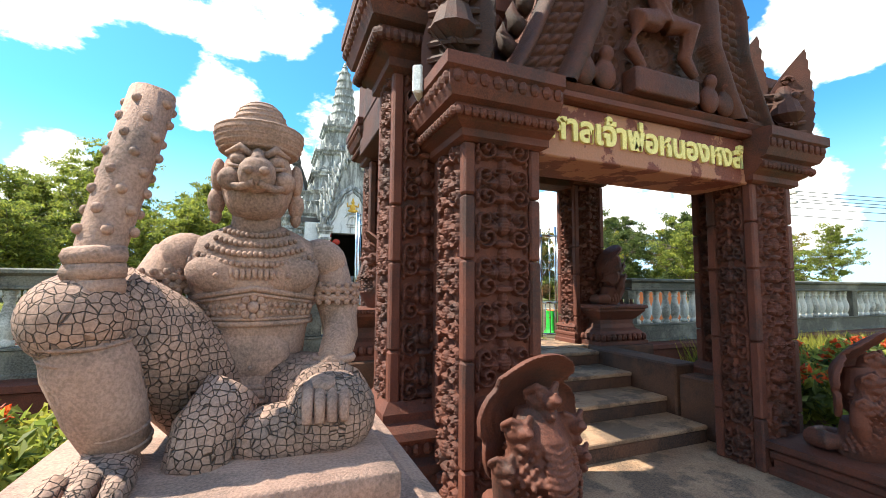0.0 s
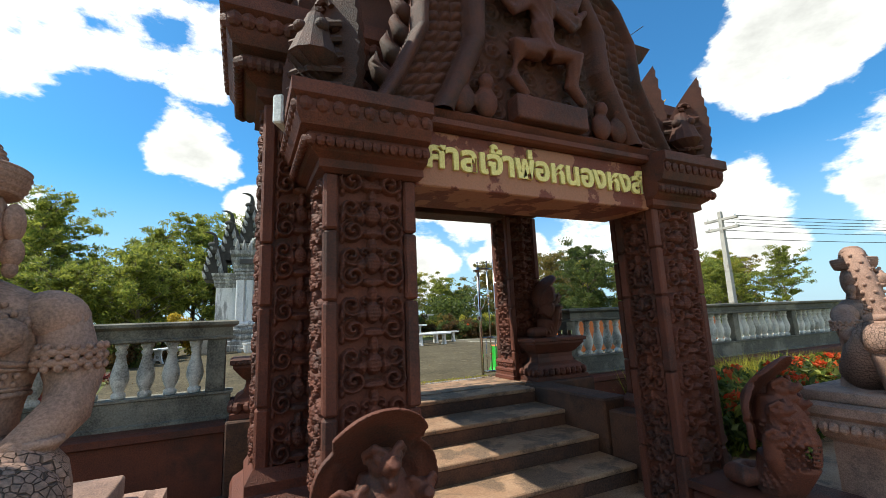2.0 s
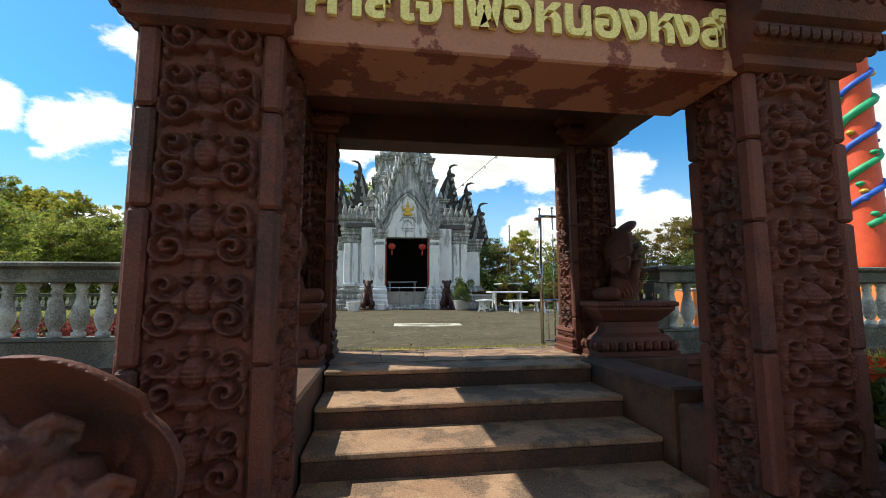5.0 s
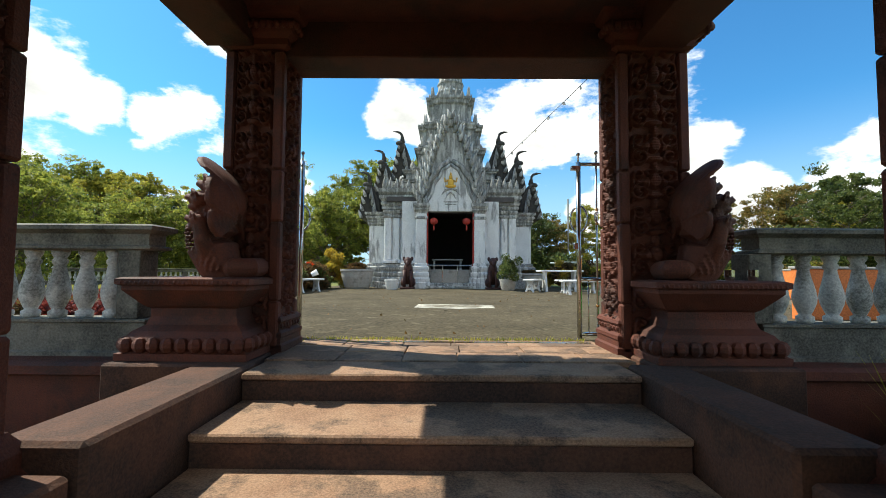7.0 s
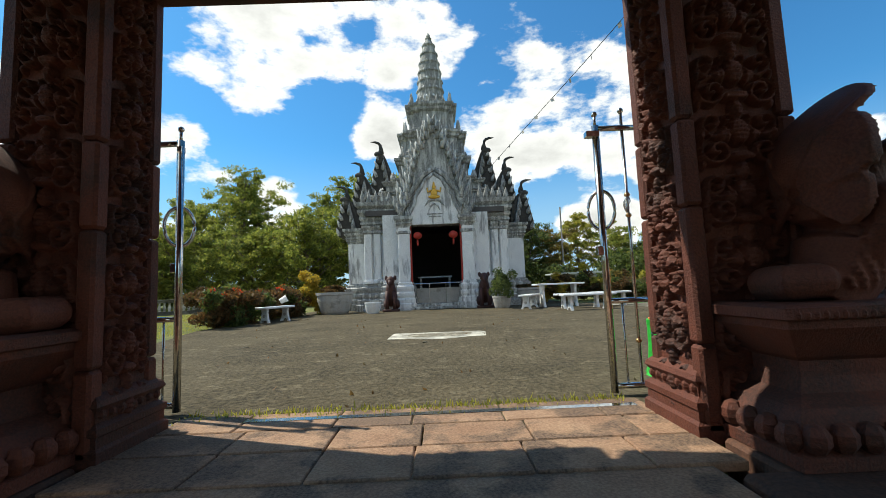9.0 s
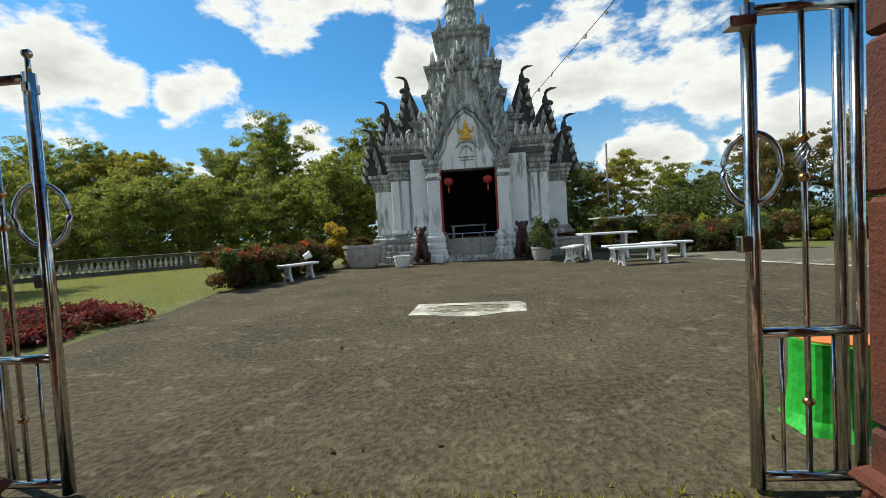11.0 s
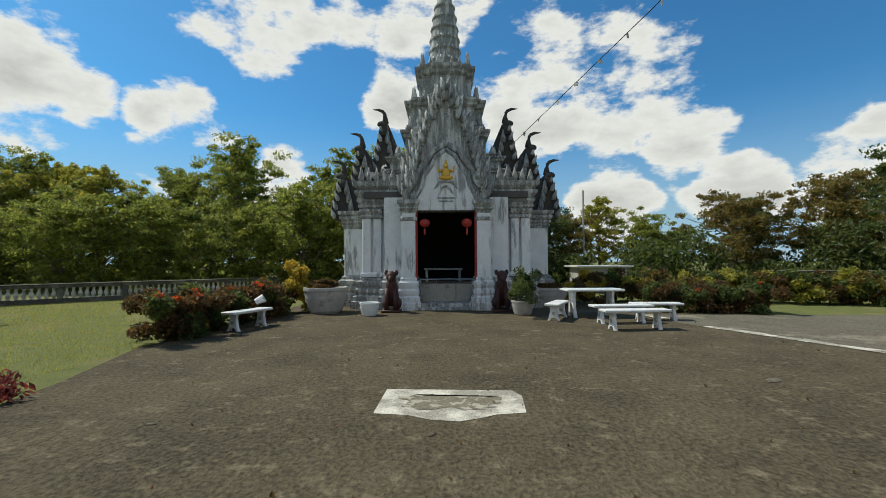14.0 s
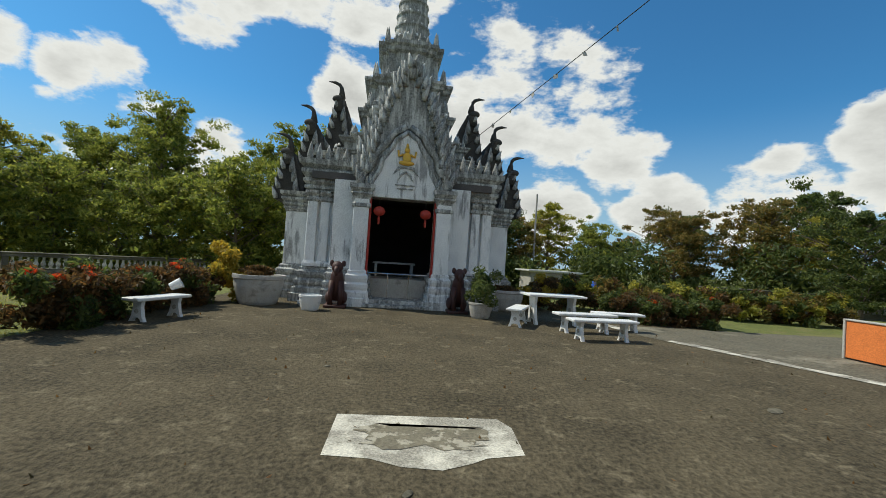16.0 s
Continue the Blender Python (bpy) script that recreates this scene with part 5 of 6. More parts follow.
# ---- folding steel gate at the top of the steps ----
def gate_leaf(x, y, flip):
    e = tagged(empty("steel_gate", x, y, PL), "narrow folded stainless-steel gate leaf with ring and bars", "gate", "folding gate leaves")
    w = 0.36 * flip
    def bar(name, pts, r, mat=CHROME):
        return part(name, tube(bmesh.new(), pts, r, 10), mat, e, smooth=True)
    bar("stile", [(0, 0, 0.02), (0, 0, 1.78)], 0.024)
    bar("stile", [(w, 0, 0.02), (w, 0, 1.84)], 0.020)
    for z in (0.06, 0.60, 1.76):
        bar("rail", [(0, 0, z), (w, 0, z)], 0.019)
    bar("bar", [(w * 0.5, 0, 0.06), (w * 0.5, 0, 1.86)], 0.010)
    for t in (0.25, 0.75):
        bar("bar", [(w * t, 0, 0.06), (w * t, 0, 0.60)], 0.007)
    for t, z in ((0.0, 1.86), (0.5, 1.88), (1.0, 1.90)):
        bar("pin", [(w * t, 0, 1.76), (w * t, 0, z)], 0.010)
        part("ball", blob(bmesh.new(), (w * t, 0, z), (0.02, 0.02, 0.02)), CHROME, e, smooth=True)
    part("ring", tube(bmesh.new(), [(0.0, 0.085 * math.cos(a), 1.2 + 0.13 * math.sin(a)) for a in [i * math.pi / 14 for i in range(29)]], 0.011, 8), CHROME, e, smooth=True).matrix_basis = pose(0, 0, 0, 0, 0, 55 * flip)
    for t, z in ((0.5, 1.16), (0.5, 1.30), (1.0, 1.18), (0.5, 0.34), (1.0, 0.32)):
        part("knob", blob(bmesh.new(), (w * t, 0, z), (0.02, 0.02, 0.017), u=10, v=6), BRASS, e, smooth=True)
    for k in range(4):
        a = k * math.pi / 4
        bar("twist", [(w * 0.5 + 0.026 * math.cos(a + j * 0.7) * math.sin(math.pi * j / 6), 0.026 * math.sin(a + j * 0.7) * math.sin(math.pi * j / 6), 1.165 + 0.13 * j / 6) for j in range(7)], 0.004)
    part("latch", new_box(-0.012 - 0.06 * flip * 0.5 - 0.03, 0.018, -0.028, 0.028, 1.70, 1.74, bev=0.004), CHROME, e)
    part("latch", new_box(-0.05, 0.0, -0.02, 0.02, 0.90, 0.96, bev=0.004), CHROME, e)
    # second leaf folded behind
    bar("stile", [(w * 1.06, 0.10, 0.02), (w * 1.06, 0.10, 1.95)], 0.020)
    return e


gate_leaf(5.075, 7.66, 1)
gate_leaf(2.29, 7.66, -1)
part_track = tagged(part("gate_track", new_box(2.4, 5.1, 7.40, 7.46, PL, PL + 0.012, bev=0.002), CHROME), "steel sliding track let into the paving", "track", kind="structure")

# green stump bin
e = tagged(empty("stump_bin", 5.76, 8.18, PL), "bright green cement tree-stump bin with orange top", "bin")
bm = bmesh.new()
rings = []
for z, r in ((0.0, 0.215), (0.06, 0.185), (0.2, 0.17), (0.36, 0.168), (0.42, 0.172)):
    rings.append([bm.verts.new(((r + 0.012 * math.sin(9 * a) + (0.02 * math.sin(4 * a) if z == 0 else 0)) * math.cos(a), (r + 0.012 * math.sin(9 * a)) * math.sin(a), z)) for a in [2 * math.pi * i / 48 for i in range(48)]])
for a, b in zip(rings, rings[1:]):
    for i in range(48):
        bm.faces.new((a[i], a[(i + 1) % 48], b[(i + 1) % 48], b[i]))
bm.faces.new(rings[-1])
part("trunk", bm, GREEN, e, smooth=False)
part("lid", lathe(bmesh.new(), [(0.158, 0.415), (0.162, 0.43), (0.15, 0.435)], 28), ORANGE, e, "orange-red cut top")


# ---- benches and tables ----
def bench(name, x, y, rz, length, width, height, label, cat, group):
    e = tagged(empty(name, x, y, PL, rz), label, cat, group)
    L, W = length / 2, width / 2
    part("top", box(bmesh.new(), -L, L, -W, W, height - 0.055, height, bev=0.012), MARBLE, e)
    for s in (-1, 1):
        w = W * 0.86
        h = height - 0.056
        out = [(-w, 0), (-w * 0.62, 0), (-w * 0.5, h * 0.13), (-w * 0.25, h * 0.2), (w * 0.25, h * 0.2), (w * 0.5, h * 0.13), (w * 0.62, 0), (w, 0), (w * 0.72, h * 0.25), (w * 0.52, h * 0.72), (w * 0.66, h), (-w * 0.66, h), (-w * 0.52, h * 0.72), (-w * 0.72, h * 0.25)]
        p = part("leg", slab(bmesh.new(), out, -0.035, 0.035), MARBLE, e)
        p.matrix_basis = pose(s * L * 0.68, 0, 0, rz=90)
        q = part("leg_rosette", lathe(bmesh.new(), [(w * 0.28, -0.042), (w * 0.30, 0.0), (w * 0.28, 0.042)], 12, pose(0, 0, h * 0.5, 90)), POT, p)
    return e


bench("garden_bench", -0.52, 16.55, 70, 1.15, 0.36, 0.42, "white terrazzo bench beside the hedge", "bench", "white benches")
bench("garden_table", 7.75, 18.3, 2, 1.5, 0.70, 0.74, "white terrazzo garden table among benches", "table", "white tables")
bench("garden_bench", 7.95, 16.2, 4, 1.45, 0.36, 0.43, "white terrazzo bench by the table", "bench", "white benches")
bench("garden_bench", 6.75, 17.9, 62, 1.2, 0.36, 0.43, "white terrazzo bench by the table", "bench", "white benches")
bench("garden_bench", 8.05, 17.15, 4, 1.45, 0.36, 0.43, "white terrazzo bench by the table", "bench", "white benches")
bench("garden_bench", 9.1, 17.6, -4, 1.2, 0.36, 0.43, "white terrazzo bench by the table", "bench", "white benches")

# ---- plants ----
def cloud_points(rs, n, c, r, shell=0.55):
    p = rs.normal(size=(n, 3))
    p /= np.linalg.norm(p, axis=1)[:, None]
    return np.asarray(c) + p * (rs.uniform(shell, 1.0, n) ** 0.6)[:, None] * np.asarray(r)


def tree_parts(seed, h, spread, mat, leaf, n, slim=False):
    """Trunk with limbs and twigs, crown of small leaf tufts at the twig ends with sky between them."""
    rs = np.random.RandomState(seed)
    bm = bmesh.new()
    lean = rs.normal(size=2) * 0.05 * h
    top = Vector((lean[0], lean[1], h * 0.90))
    tr = 0.012 * h + 0.03
    tube(bm, [(0, 0, -0.1), (lean[0] * 0.3, lean[1] * 0.3, h * 0.35), (lean[0] * 0.7, lean[1] * 0.7, h * 0.62), top], [tr * 1.25, tr * 0.85, tr * 0.5, 0.02], 7)
    pts = []
    k = 26
    low = 0.22 if slim else 0.10
    for i in range(k):
        f = i / (k - 1)
        z = h * (low + (0.88 - low) * f)
        a = i * 2.4 + rs.uniform(-0.5, 0.5)
        l = spread * (0.30 + 0.80 * math.sin(math.pi * (0.22 + 0.70 * f))) * rs.uniform(0.45, 1.25)
        s = Vector((lean[0] * z / h, lean[1] * z / h, z))
        e = s + Vector((math.cos(a) * l, math.sin(a) * l, l * rs.uniform(0.25, 0.85)))
        tube(bm, [s, s.lerp(e, 0.5) + Vector((0, 0, 0.06 * l)), e], [tr * 0.42, tr * 0.24, 0.012], 5)
        for q in range(7):
            c = s.lerp(e, rs.uniform(0.35, 1.08)) + Vector(rs.normal(size=3) * spread * 0.17)
            r = spread * rs.uniform(0.09, 0.24)
            tube(bm, [s.lerp(e, 0.45), c], [0.014, 0.005], 3)
            pts.append(cloud_points(rs, int(n / k / 7), c, (r * 1.2, r * 1.2, r * 0.62), 0.0))
    pts.append(cloud_points(rs, int(n * 0.02), (lean[0], lean[1], h * 0.95), (spread * 0.14, spread * 0.14, h * 0.07), 0.2))
    return bm, leaves("crown", np.concatenate(pts), leaf, mat, seed)


KINDS = []
for i, (h, sp, mat, leaf, n, slim) in enumerate(((9.5, 2.6, LEAF, 0.105, 17000, True), (8.0, 2.1, LEAFY, 0.10, 14000, True), (7.0, 2.6, LEAFD, 0.105, 17000, False), (10.5, 2.3, LEAF, 0.10, 15000, True), (5.0, 2.3, LEAF, 0.095, 14000, False), (6.2, 2.3, LEAFM, 0.10, 14000, False))):
    bm, crown = tree_parts(20 + i, h, sp, mat, leaf, n, slim)
    tm = bpy.data.meshes.new("trunk")
    bm.to_mesh(tm), bm.free()
    tm.materials.append(BARK)
    KINDS.append((tm, crown))
TREE_LABELS = ["tall green roadside tree with airy crown", "slender yellow-green tree in the wood", "dense dark green tree at the wood edge", "tall slender green tree with open crown", "bushy yellow-green small tree", "rusty-leaved small tree at the wood edge"]


def tree(k, x, y, s=1.0, rz=0.0, z=PL - 0.02, g="wood behind the temple"):
    e = tagged(empty("tree", x, y, z, rz), TREE_LABELS[k], "tree", g)
    e.scale = (s, s, s)
    shared("trunk", KINDS[k][0], e, Matrix())
    shared("crown", KINDS[k][1], e, Matrix())
    return e


rt = random.Random(11)
for i in range(17):
    x = -31 + i * 2.0 + rt.uniform(-0.6, 0.6)
    tree(rt.choice((0, 1, 3, 2, 0)), x, 33 + rt.uniform(-2, 4) + 0.05 * abs(x), rt.uniform(0.74, 0.98) * (1.12 if x < -18 else 0.92 if x > -8 else 1.0), rt.uniform(0, 360))
for i in range(13):
    x = -32 + i * 2.6 + rt.uniform(-0.8, 0.8)
    tree(4, x, 29.5 + rt.uniform(-1, 1.5), rt.uniform(0.75, 1.05), rt.uniform(0, 360))
for i in range(18):
    x = 8 + i * 1.9 + rt.uniform(-0.5, 0.5)
    tree(rt.choice((2, 4, 5, 1, 5)), x, 33 - 0.28 * (x - 8) + rt.uniform(-1.5, 2), rt.uniform(0.62, 0.95) * (1.05 if x > 22 else 0.82), rt.uniform(0, 360))
for x, y, k, s in ((21.0, 21.5, 2, 0.6), (24.0, 19.5, 4, 0.9), (26, 21, 2, 0.8), (27.5, 17.0, 1, 0.55), (23.0, 14.6, 4, 0.62), (34, 17, 0, 0.5), (-16, 11.5, 4, 0.8), (-13, 14, 1, 0.62), (-19, 16, 0, 0.75), (-24, 12, 2, 0.8), (-9.5, 16.5, 4, 0.7), (-22, 20, 3, 0.75)):
    tree(k, x, y, s, rt.uniform(0, 360), g="trees round the yard")


# undergrowth along the wood
rs = np.random.RandomState(4)
for xa, xb, yf, mat, lab in ((-34, 1.5, lambda x: 30.5, LEAF, "dense green undergrowth along the wood"), (6.5, 40, lambda x: 31 - 0.28 * (x - 8), LEAFD, "dense dark green undergrowth along the wood")):
    n = 26000
    x = rs.uniform(xa, xb, n)
    lump = 1.4 + 0.8 * np.sin(x * 0.9) + 0.5 * np.sin(x * 2.3 + 1)
    pts = np.stack([x, yf(x) + rs.normal(size=n) * 0.9, PL + rs.uniform(0, 1, n) ** 0.8 * lump * 1.3], 1)
    ob = tagged(new("undergrowth", leaves("undergrowth", pts, 0.14, mat, 71)), lab, "bushes", kind="stuff")


def hedge(name, pts, width, height, leaf, mats, label, seed, per=900, flowers=None, z=PL):
    """A leafy row along a line, its leaves in clumps of several colours."""
    rs = np.random.RandomState(seed)
    e = tagged(empty(name, pts[0][0], pts[0][1], z), label, "hedge")
    base = Vector((pts[0][0], pts[0][1], z))
    total = sum((Vector(b) - Vector(a)).length for a, b in zip(pts, pts[1:]))
    cl = []
    for a, b in zip(pts, pts[1:]):
        L = (Vector(b) - Vector(a)).length
        for i in range(max(2, int(L * 26 * max(1, width)))):
            t = rs.uniform()
            c = Vector(a).lerp(Vector(b), t)
            d = rs.uniform(-1, 1)
            w = (Vector(b) - Vector(a)).normalized() * d * width * 0.46
            cl.append((c.x + rs.normal() * 0.08 - w.y, c.y + rs.normal() * 0.08 + w.x, rs.uniform(0.1, 0.86) * height * (1 - 0.25 * d * d)))
    cl = np.array(cl)
    pick = rs.randint(0, len(mats), len(cl))
    for m in range(len(mats)):
        sel = cl[pick == m]
        p = np.concatenate([cloud_points(rs, max(30, int(per * 2.2 * total / len(cl))), c, (0.24, 0.24, 0.20 if height > 0.4 else 0.10), 0.0) for c in sel])
        p[:, 2] = np.maximum(p[:, 2], 0.02)
        shared("foliage", leaves("foliage", p - np.array([base.x, base.y, 0]), leaf, mats[m], seed + m), e, Matrix())
    if flowers:
        sel = cl[cl[:, 2] > height * 0.5][:: max(1, int(len(cl) / flowers))]
        p = np.concatenate([cloud_points(rs, 42, c + np.array([0, 0, 0.14]), (0.09, 0.09, 0.055), 0.1) for c in sel])
        tagged(shared("flowers", leaves("flowers", p - np.array([base.x, base.y, 0]), 0.038, FLOWER, seed + 9), e, Matrix()), "orange-red flower heads", kind="stuff")
    return e


hedge("hedge", [(-1.55, 14.6), (-1.35, 16.8), (-1.0, 19.4)], 1.0, 1.08, 0.055, [LEAFO, LEAFO, LEAFD], "clipped bronze-green hedge with reddish tips beside the lawn", 5, 2600, 30)
hedge("hedge", [(9.8, 19.6), (11.4, 19.2), (13.0, 18.9)], 0.9, 0.9, 0.055, [LEAFO, LEAFD], "low bronze-green hedge behind the benches", 6, 2600, 14)
hedge("shrub_border", [(9.4, 22.6), (14.0, 22.2), (19.5, 20.6)], 1.3, 1.25, 0.075, [LEAFM, LEAFD, LEAFY, LEAFO], "mixed border of rusty and green shrubs behind the drive", 17, 1500)
LEAFC = leaf_material("leaf_croton_yellow", (0.66, 0.44, 0.05), (0.30, 0.26, 0.04))
hedge("shrub", [(-0.9, 19.7), (-0.2, 19.9)], 0.9, 1.75, 0.06, [LEAFC, LEAFC, LEAFY], "yellow-leaved croton shrub beside the temple", 7, 3500)
hedge("shrub", [(8.2, 21.2), (9.2, 21.6)], 0.9, 1.25, 0.06, [LEAFC, LEAFO], "yellow-green croton shrub beside the temple", 8, 3000)
hedge("plant_bed", [(-2.9, 8.6), (-2.2, 10.4), (-1.9, 12.0)], 2.4, 0.26, 0.045, [LEAFR, LEAFR, LEAFO], "low bed of dark red foliage plants on the lawn", 9, 3800)
hedge("flower_bed", [(-3.2, 4.7), (-0.15, 4.8)], 1.5, 1.05, 0.05, [LEAFY, LEAF], "yellow-green ixora bushes with orange-red flowers", 10, 2600, 26, z=0)
hedge("flower_bed", [(6.2, 5.0), (10.5, 5.1)], 1.5, 0.85, 0.06, [LEAF, LEAFD], "green bed with clusters of red flowers", 12, 2400, 190, z=0)


# ---- pots beside the temple ----
def pot(name, x, y, r, h, mat, label, plant=None, pr=0.4, ph=0.5, sides=24, seed=0):
    e = tagged(empty(name, x, y, PL), label, "planter")
    part("pot", lathe(bmesh.new(), [(r * 0.72, 0.0), (r * 0.80, h * 0.1), (r * 0.97, h * 0.6), (r * 1.0, h * 0.85), (r * 1.06, h * 0.88), (r * 1.06, h), (r * 0.92, h), (r * 0.90, h * 0.9)], sides), mat, e)
    part("soil", lathe(bmesh.new(), [(r * 0.88, h * 0.86), (r * 0.89, h * 0.89)], sides), SOIL, e)
    if plant:
        rs = np.random.RandomState(seed)
        p = np.concatenate([cloud_points(rs, 160, (rs.normal() * pr * 0.45, rs.normal() * pr * 0.45, h + rs.uniform(0.05, 1) * ph), (pr * 0.38, pr * 0.38, ph * 0.25), 0.2) for _ in range(16)])
        p[:, 2] = np.maximum(p[:, 2], h * 0.9)
        shared("plant", leaves("plant", p, 0.045, plant, seed), e, Matrix())
    return e


pot("large_planter", 0.38, 19.5, 0.60, 0.74, POT, "large round grey cement planter with dry plants", LEAFO, 0.4, 0.2, seed=31)
pot("flower_pot", 1.80, 18.75, 0.26, 0.36, MARBLE, "white cement pot beside the temple steps", None)
pot("flower_pot", 6.02, 18.75, 0.30, 0.40, POT, "grey cement pot with a dark green shrub", LEAFD, 0.5, 0.75, seed=33)
pot("large_planter", 7.3, 20.9, 0.55, 0.62, POT, "large round grey planter behind the table", LEAFO, 0.3, 0.1, seed=35)

# ---- further things round the yard ----
# far balustrade along the lawn
fb = balustrade("balustrade", -22.0, -22.0 + 2.15 * 13, 12.0, PL - 0.06, "long mossy grey balustrade with white balusters along the lawn", rz=45)
fb.scale = (0.92, 0.92, 0.76)
fr = balustrade("balustrade", 18.5, 18.5 + 2.15 * 6, 26.4, PL - 0.02, "low pale balustrade half hidden behind bushes", rz=-16)

# corner nagas on the capitals of the gate
for x, y, z, rz, s in ((1.90, 4.14, 3.01, -30, 1.0), (5.48, 4.10, 3.01, -42, 0.92), (5.18, 4.40, 3.02, -42, 1.12), (5.42, 4.80, 3.82, -42, 0.95), (1.72, 4.75, 3.82, -60, 0.95)):
    bm = bmesh.new()
    # a leaf-shaped flame: swept outer edge with teeth, smooth inner edge, tip bent outward
    out = []
    for k in range(37):
        t = k / 36
        out.append((0.25 * math.sin(math.pi * (0.32 + 0.68 * t)) + 0.22 * t ** 2.2 + 0.022 * (t * 9 % 1.0) * (t < 0.95), 1.05 * t))
    out += [(-0.25 * math.sin(math.pi * (0.32 + 0.68 * k / 18)) * (1 - 0.25 * k / 18) + 0.22 * (k / 18) ** 2.2, 1.05 * k / 18) for k in range(17, -1, -1)]
    for cz, r in ((0.30, 0.12), (0.52, 0.09), (0.70, 0.06)):
        tube(bm, [((r - 0.010 * q * r / 0.12) * math.cos(q * 0.55) + 0.04, -0.075, cz + (r - 0.010 * q * r / 0.12) * math.sin(q * 0.55)) for q in range(12)], [0.028 * r / 0.12 + 0.008] * 11 + [0.006], 6)
    slab(bm, out[::-1], -0.06, 0.10)
    tube(bm, [(0, -0.04, 0.0), (0, -0.12, 0.3), (0, -0.08, 0.62)], [0.17, 0.16, 0.06], 12)
    for k in range(5):
        tube(bm, [(-0.17, -0.08, 0.12 + 0.11 * k), (0, -0.20 + 0.012 * k, 0.08 + 0.11 * k), (0.17, -0.08, 0.12 + 0.11 * k)], 0.025, 6)
    for e in (-1, 1):
        blob(bm, (e * 0.07, -0.16, 0.5), (0.045, 0.05, 0.045))
    p = gpart("naga_finial", bm, GRIME)
    p.matrix_basis = Matrix.Translation((0, 0, 0)) @ pose(x, y, z, 0, 0, rz) @ Matrix.Diagonal((s, s, s, 1))

# floodlight clamped to the pier
e = tagged(empty("floodlight", 1.70, 4.30, 3.02, -30), "small white floodlight fixed to the gate pier", "lamp")
part("housing", new_box(-0.035, 0.035, -0.11, 0.11, -0.10, 0.10, bev=0.012), WPLAST, e)
part("bracket", new_box(0.035, 0.16, -0.015, 0.015, -0.015, 0.015, bev=0.003), WIRE, e)

# dragon pillar
e = tagged(empty("dragon_pillar", 14.2, 10.45, PL), "tall orange-red pillar wound with blue and green dragons", "pillar")
part("base", mould(bmesh.new(), -0.55, 0.55, -0.55, 0.55, [(0.15, 0), (0.15, 0.4), (0.05, 0.45), (0.0, 0.9), (0.08, 0.95)]), ORANGE, e)
part("shaft", lathe(bmesh.new(), [(0.40, 0.9), (0.38, 1.4), (0.35, 2.4), (0.33, 4.0), (0.31, 6.4), (0.38, 6.6), (0.40, 6.8), (0.2, 6.9)], 24), ORED, e, smooth=True)
for ph, mat, nm, r in ((0.0, DGREEN, "green_dragon", 0.10), (math.pi, BLUE, "blue_dragon", 0.07)):
    pts = [((0.39 - 0.010 * z) * math.cos(ph + 4.6 * z), (0.39 - 0.010 * z) * math.sin(ph + 4.6 * z), z) for z in np.linspace(2.2, 6.3, 60)]
    part(nm, tube(bmesh.new(), pts, [r * (0.5 + 0.5 * math.sin(math.pi * min(1, (i + 4) / 30))) if i < 26 else r for i in range(60)], 8), mat, e, smooth=True)
rr = random.Random(2)
for k in range(28):
    a, z = rr.uniform(0, 6.28), 1.4 + k * 0.18
    part("cloud_boss", blob(bmesh.new(), (0.345 * math.cos(a), 0.345 * math.sin(a), z), (0.09, 0.09, 0.06), u=10, v=6), (BLUE, GOLD, DGREEN, WPLAST)[k % 4], e, smooth=True)
bm = bmesh.new()
tube(bm, [(0.1, 0, 6.8), (-0.15, 0, 7.2), (0.25, 0.1, 7.5), (-0.1, 0, 7.9), (-0.35, 0, 8.1)], [0.18, 0.16, 0.14, 0.16, 0.05], 10)
for k in range(9):
    flame(bm, 0.05 * math.sin(k * 2.0), 0.0, 7.0 + k * 0.11, 0.38, 0.05, 0.35 * math.cos(k * 1.9), 0.3 * math.sin(k * 1.9))
part("dragon_head", bm, GOLD, e, "golden dragon with flaming mane", smooth=True)

# utility pole and cables
e = tagged(empty("utility_pole", 17.6, 10.9, 0.6), "grey concrete utility pole with crossarms", "pole")
part("shaft", mould(bmesh.new(), -0.07, 0.07, -0.07, 0.07, [(0.04, 0), (-0.01, 4.6)]), POT, e)
for z in (4.25, 3.9):
    part("crossarm", new_box(-0.06, 0.06, -0.6, 0.6, z, z + 0.09), POT, e)
    for y in (-0.5, 0.0, 0.5):
        part("insulator", lathe(bmesh.new(), [(0.03, z + 0.09), (0.045, z + 0.13), (0.02, z + 0.19)], 8, pose(0, y, 0)), MARBLE, e)
for k, (dy, z) in enumerate(((-0.5, 4.95), (0.0, 4.95), (0.5, 4.95), (-0.4, 4.6), (0.4, 4.6), (0.0, 4.2))):
    bm = bmesh.new()
    tube(bm, [(17.6 + 28 * t, 10.9 + dy - 9.0 * t, z - 1.6 * t * (1 - t)) for t in np.linspace(0, 1, 12)], 0.012, 5)
    tagged(part("power_cable", bm, WIRE), "thin black overhead power cable from the pole", "cable", "power cables")
bm = bmesh.new()
fl = [Vector((5.9, 22.0, 5.95)), Vector((8.05, 15.4, 7.2)), Vector((10.6, 8.0, 8.9))]
tube(bm, [fl[0], fl[1], fl[2]], 0.010, 5)
line = tagged(part("flag_line", bm, WIRE), "thin line with small faded flags tied to the temple", "cable")
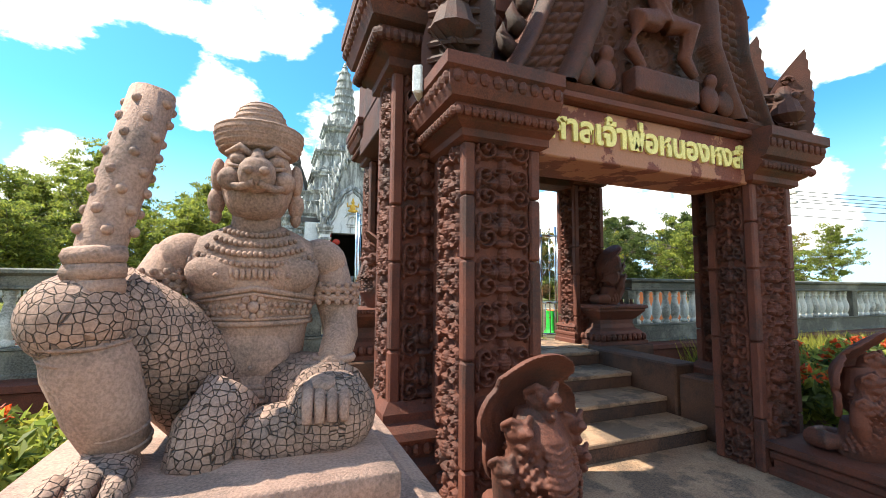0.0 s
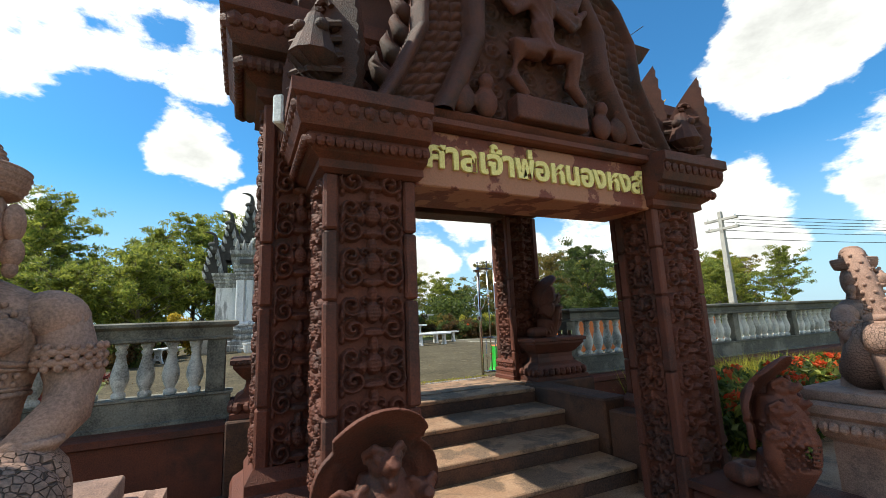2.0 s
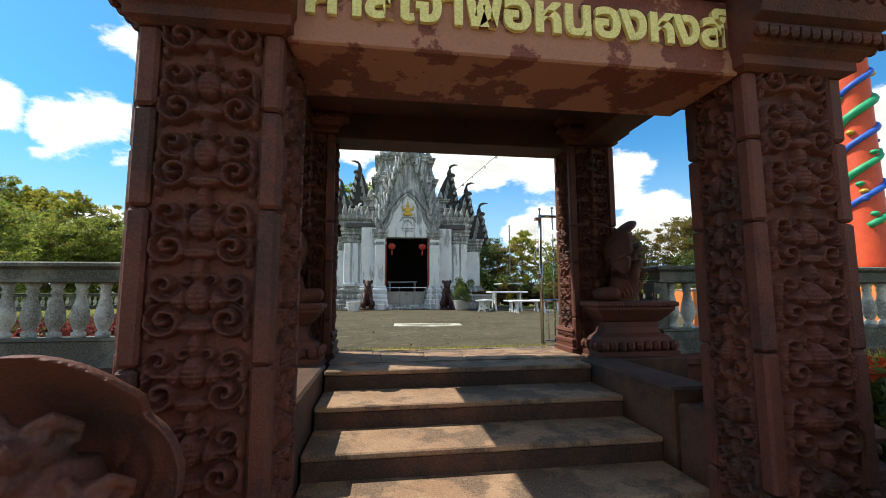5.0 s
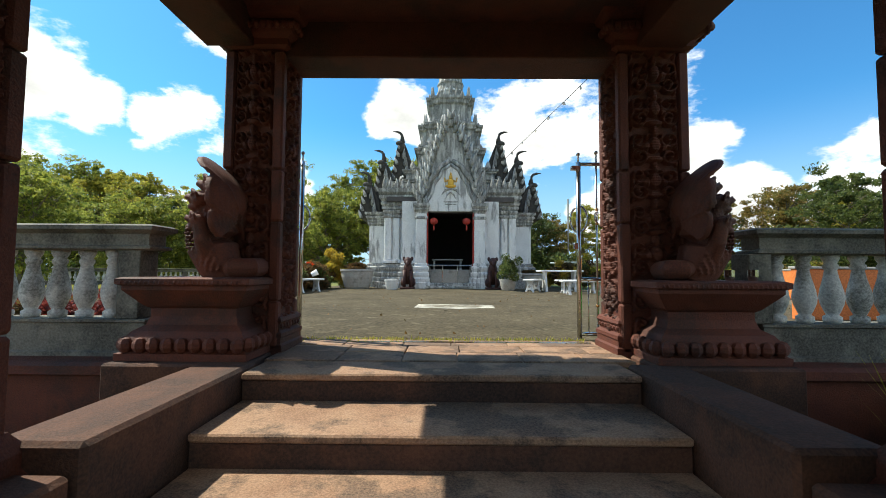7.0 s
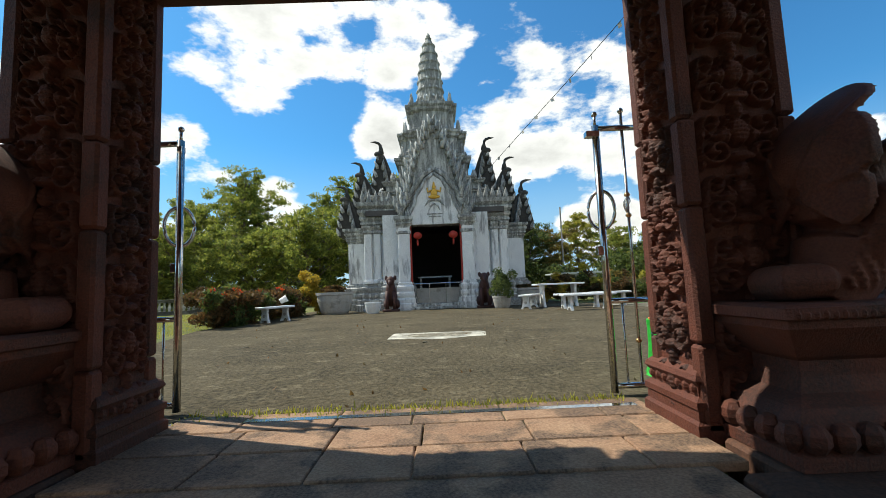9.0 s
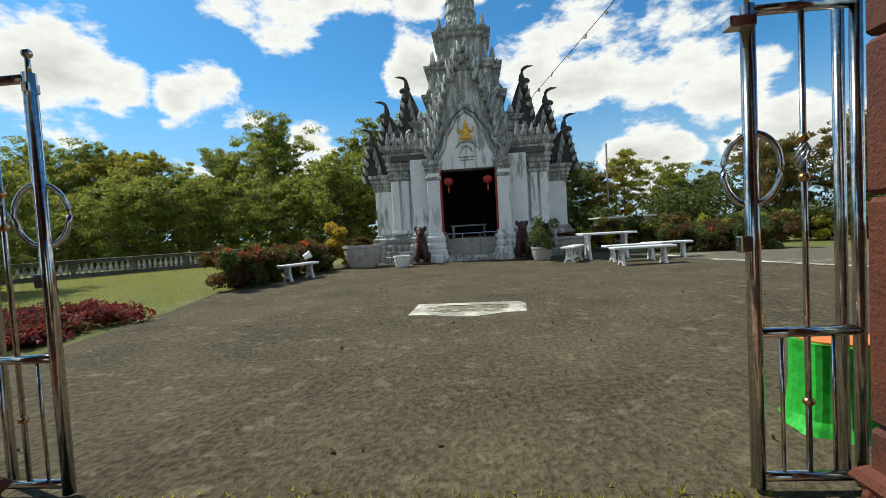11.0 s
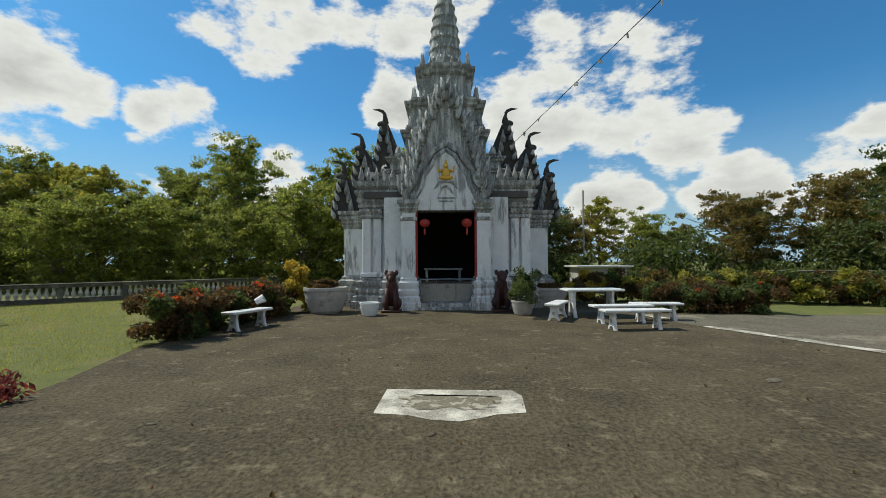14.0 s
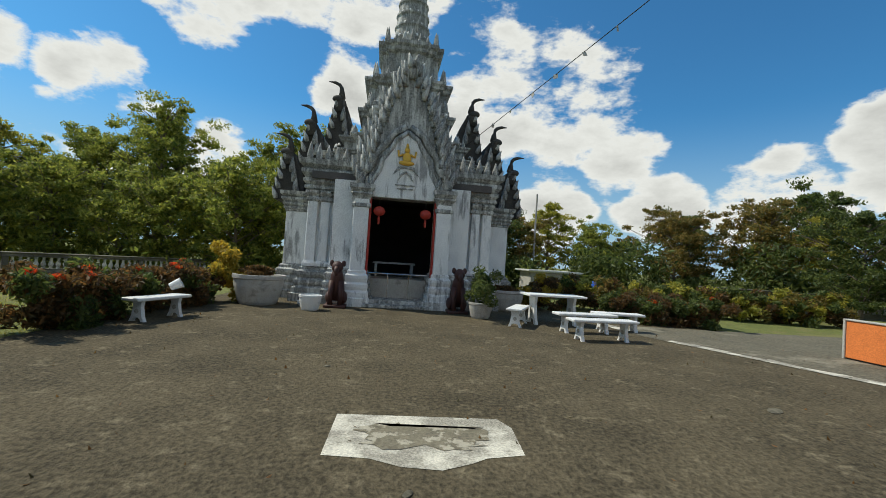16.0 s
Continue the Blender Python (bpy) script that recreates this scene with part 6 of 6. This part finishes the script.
for k in range(14):
    t = 0.06 + k * 0.065
    p = fl[0].lerp(fl[1], t * 2) if t < 0.5 else fl[1].lerp(fl[2], t * 2 - 1)
    bm = bmesh.new()
    box(bm, -0.05, 0.05, -0.004, 0.004, -0.11, 0.0, bev=0)
    q = part("flag", bm, DGREEN if k == 9 else POT, line)
    q.matrix_basis = pose(*p, 10 * (k % 3), 12 * (k % 4), 37 * k)
tm = tagged(part("antenna_mast", tube(bmesh.new(), [(11.8, 31, 0.5), (11.8, 31, 6.2)], 0.05, 6), POT), "thin grey mast standing in the wood", "mast")

# orange sign wall by the drive, low sheds
e = tagged(empty("orange_wall", 12.67, 15.40, PL, -90), "low orange-painted wall with pale edges", "wall")
part("panel", new_box(0.05, 1.9, -0.08, 0.08, 0.03, 0.75, bev=0.01), ORANGE, e)
part("frame_post", new_box(0.0, 0.049, -0.1, 0.1, 0.0, 0.751, bev=0.008), POT, e)
part("coping", new_box(0.0, 1.92, -0.1, 0.1, 0.752, 0.785, bev=0.008), POT, e)
e = tagged(empty("orange_wall", 8.9, 9.7, PL, 3), "low orange-painted wall behind the balustrade", "wall")
part("panel", new_box(0.0, 2.4, -0.08, 0.08, 0.0, 0.74, bev=0.01), ORANGE, e)
part("coping", new_box(-0.02, 2.42, -0.1, 0.1, 0.742, 0.78, bev=0.008), POT, e)
e = tagged(empty("shed", 10.2, 26.8, PL, 0), "low shed with a pale sheet roof among bushes", "shed")
part("wall", new_box(0, 2.2, 0, 1.6, 0, 1.15), POT, e)
part("roof", mould(bmesh.new(), -0.1, 2.3, -0.2, 1.7, [(0, 1.16), (0.1, 1.2), (0.1, 1.26)]), WPLAST, e)
tagged(part("water_drum", lathe(bmesh.new(), [(0.26, 0), (0.28, 0.05), (0.28, 0.4), (0.29, 0.42), (0.28, 0.44), (0.28, 0.85), (0.26, 0.9)], 20, pose(13.2, 26.3, PL)), BLUE), "blue plastic drum beside the shed", "drum")

# small white pot and cup on the hedge and pedestal
tagged(part("tipped_pot", lathe(bmesh.new(), [(0.075, 0), (0.10, 0.2), (0.11, 0.21), (0.09, 0.21)], 16, pose(-0.62, 17.15, PL + 0.53, 0, 62, 20)), MARBLE), "small white pot lying tipped on the bench", "pot")
for x in (1.95, 2.15):
    tagged(part("stone_bowl", lathe(bmesh.new(), [(0.07, 0), (0.10, 0.05), (0.12, 0.12), (0.10, 0.13)], 14, pose(x - 0.5, 19.55, PL)), MARBLE), "small white bowl beside the temple plinth", "bowl", "white bowls")
for x, y in ((5.92, 6.70), (6.04, 6.62)):
    tagged(part("offering_cup", lathe(bmesh.new(), [(0.028, 0), (0.035, 0.03), (0.037, 0.08), (0.032, 0.08)], 14, pose(x, y, 1.315)), CHROME), "small metal offering cup on the pedestal", "cup", "offering cups")

# litter, leaves and grass tufts
rs = np.random.RandomState(8)
pts = np.stack([rs.uniform(-0.8, 12, 420), rs.uniform(7.6, 20, 420), np.full(420, PL + 0.006)], 1)
me = leaves("fallen_leaves", pts, 0.03, LEAFO, 55, 4.0)
tagged(new("fallen_leaves", me), "scattered dry leaves on the concrete", "leaves", kind="stuff")
for x, y, w, rz in ((7.85, 12.3, 0.26, 20), (1.2, 11.0, 0.09, 0), (3.75, 10.75, 0.10, 50), (2.9, 13.6, 0.10, 30)):
    bm = bmesh.new()
    blob(bm, (0, 0, 0), (w * 0.5, w * 0.28, 0.008), u=9, v=5)
    for v in bm.verts:
        v.co.x += 0.1 * w * math.sin(v.co.y * 40)
    o = tagged(part("flat_stone", bm, ROAD), "flat pale scrap lying on the concrete", "stone", "flat scraps")
    o.matrix_basis = pose(x, y, PL + 0.006, 0, 0, rz)


def blades(name, pts, h, mat, seed):
    """Upright grass blades."""
    r = np.random.RandomState(seed)
    n = len(pts)
    a = r.uniform(0, 6.28, n)
    hh = h * r.uniform(0.5, 1.3, n)
    w = 0.006 + 0.012 * h
    d = np.stack([np.cos(a), np.sin(a), np.zeros(n)], 1)
    lean = np.stack([r.normal(size=n) * 0.35, r.normal(size=n) * 0.35, np.ones(n)], 1) * hh[:, None]
    vs = np.stack([pts - d * w, pts + d * w, pts + lean], 1).reshape(-1, 3)
    me = bpy.data.meshes.new(name)
    me.from_pydata(vs.tolist(), [], np.arange(3 * n).reshape(-1, 3).tolist())
    me.materials.append(mat)
    return me


gx = rs.uniform(-14, -1.4, 60000)
gyy = rs.uniform(7.4, 24, 60000)
keep = (gx < -1.3 - 0.1 * (gyy - 14)) & (gyy < 34 + gx)
tagged(new("lawn_grass", blades("lawn_grass", np.stack([gx, gyy, np.full(60000, PL - 0.03)], 1)[keep], 0.05, LEAFY, 3)), "short yellow-green mown grass", "grass", kind="stuff")
n = 5000
tagged(new("tall_grass", blades("tall_grass", np.stack([rs.uniform(7.0, 11.0, n), rs.uniform(5.6, 6.45, n), np.zeros(n)], 1), 0.66, LEAFY, 6)), "tall yellow-green grass in the flower bed", "grass", kind="stuff")
n = 700
tagged(new("edge_weeds", blades("edge_weeds", np.stack([rs.uniform(2.4, 5.1, n), rs.normal(7.56, 0.05, n), np.full(n, PL)], 1), 0.035, LEAFY, 7)), "thin weeds in the joint of the paving", "weeds", kind="stuff")
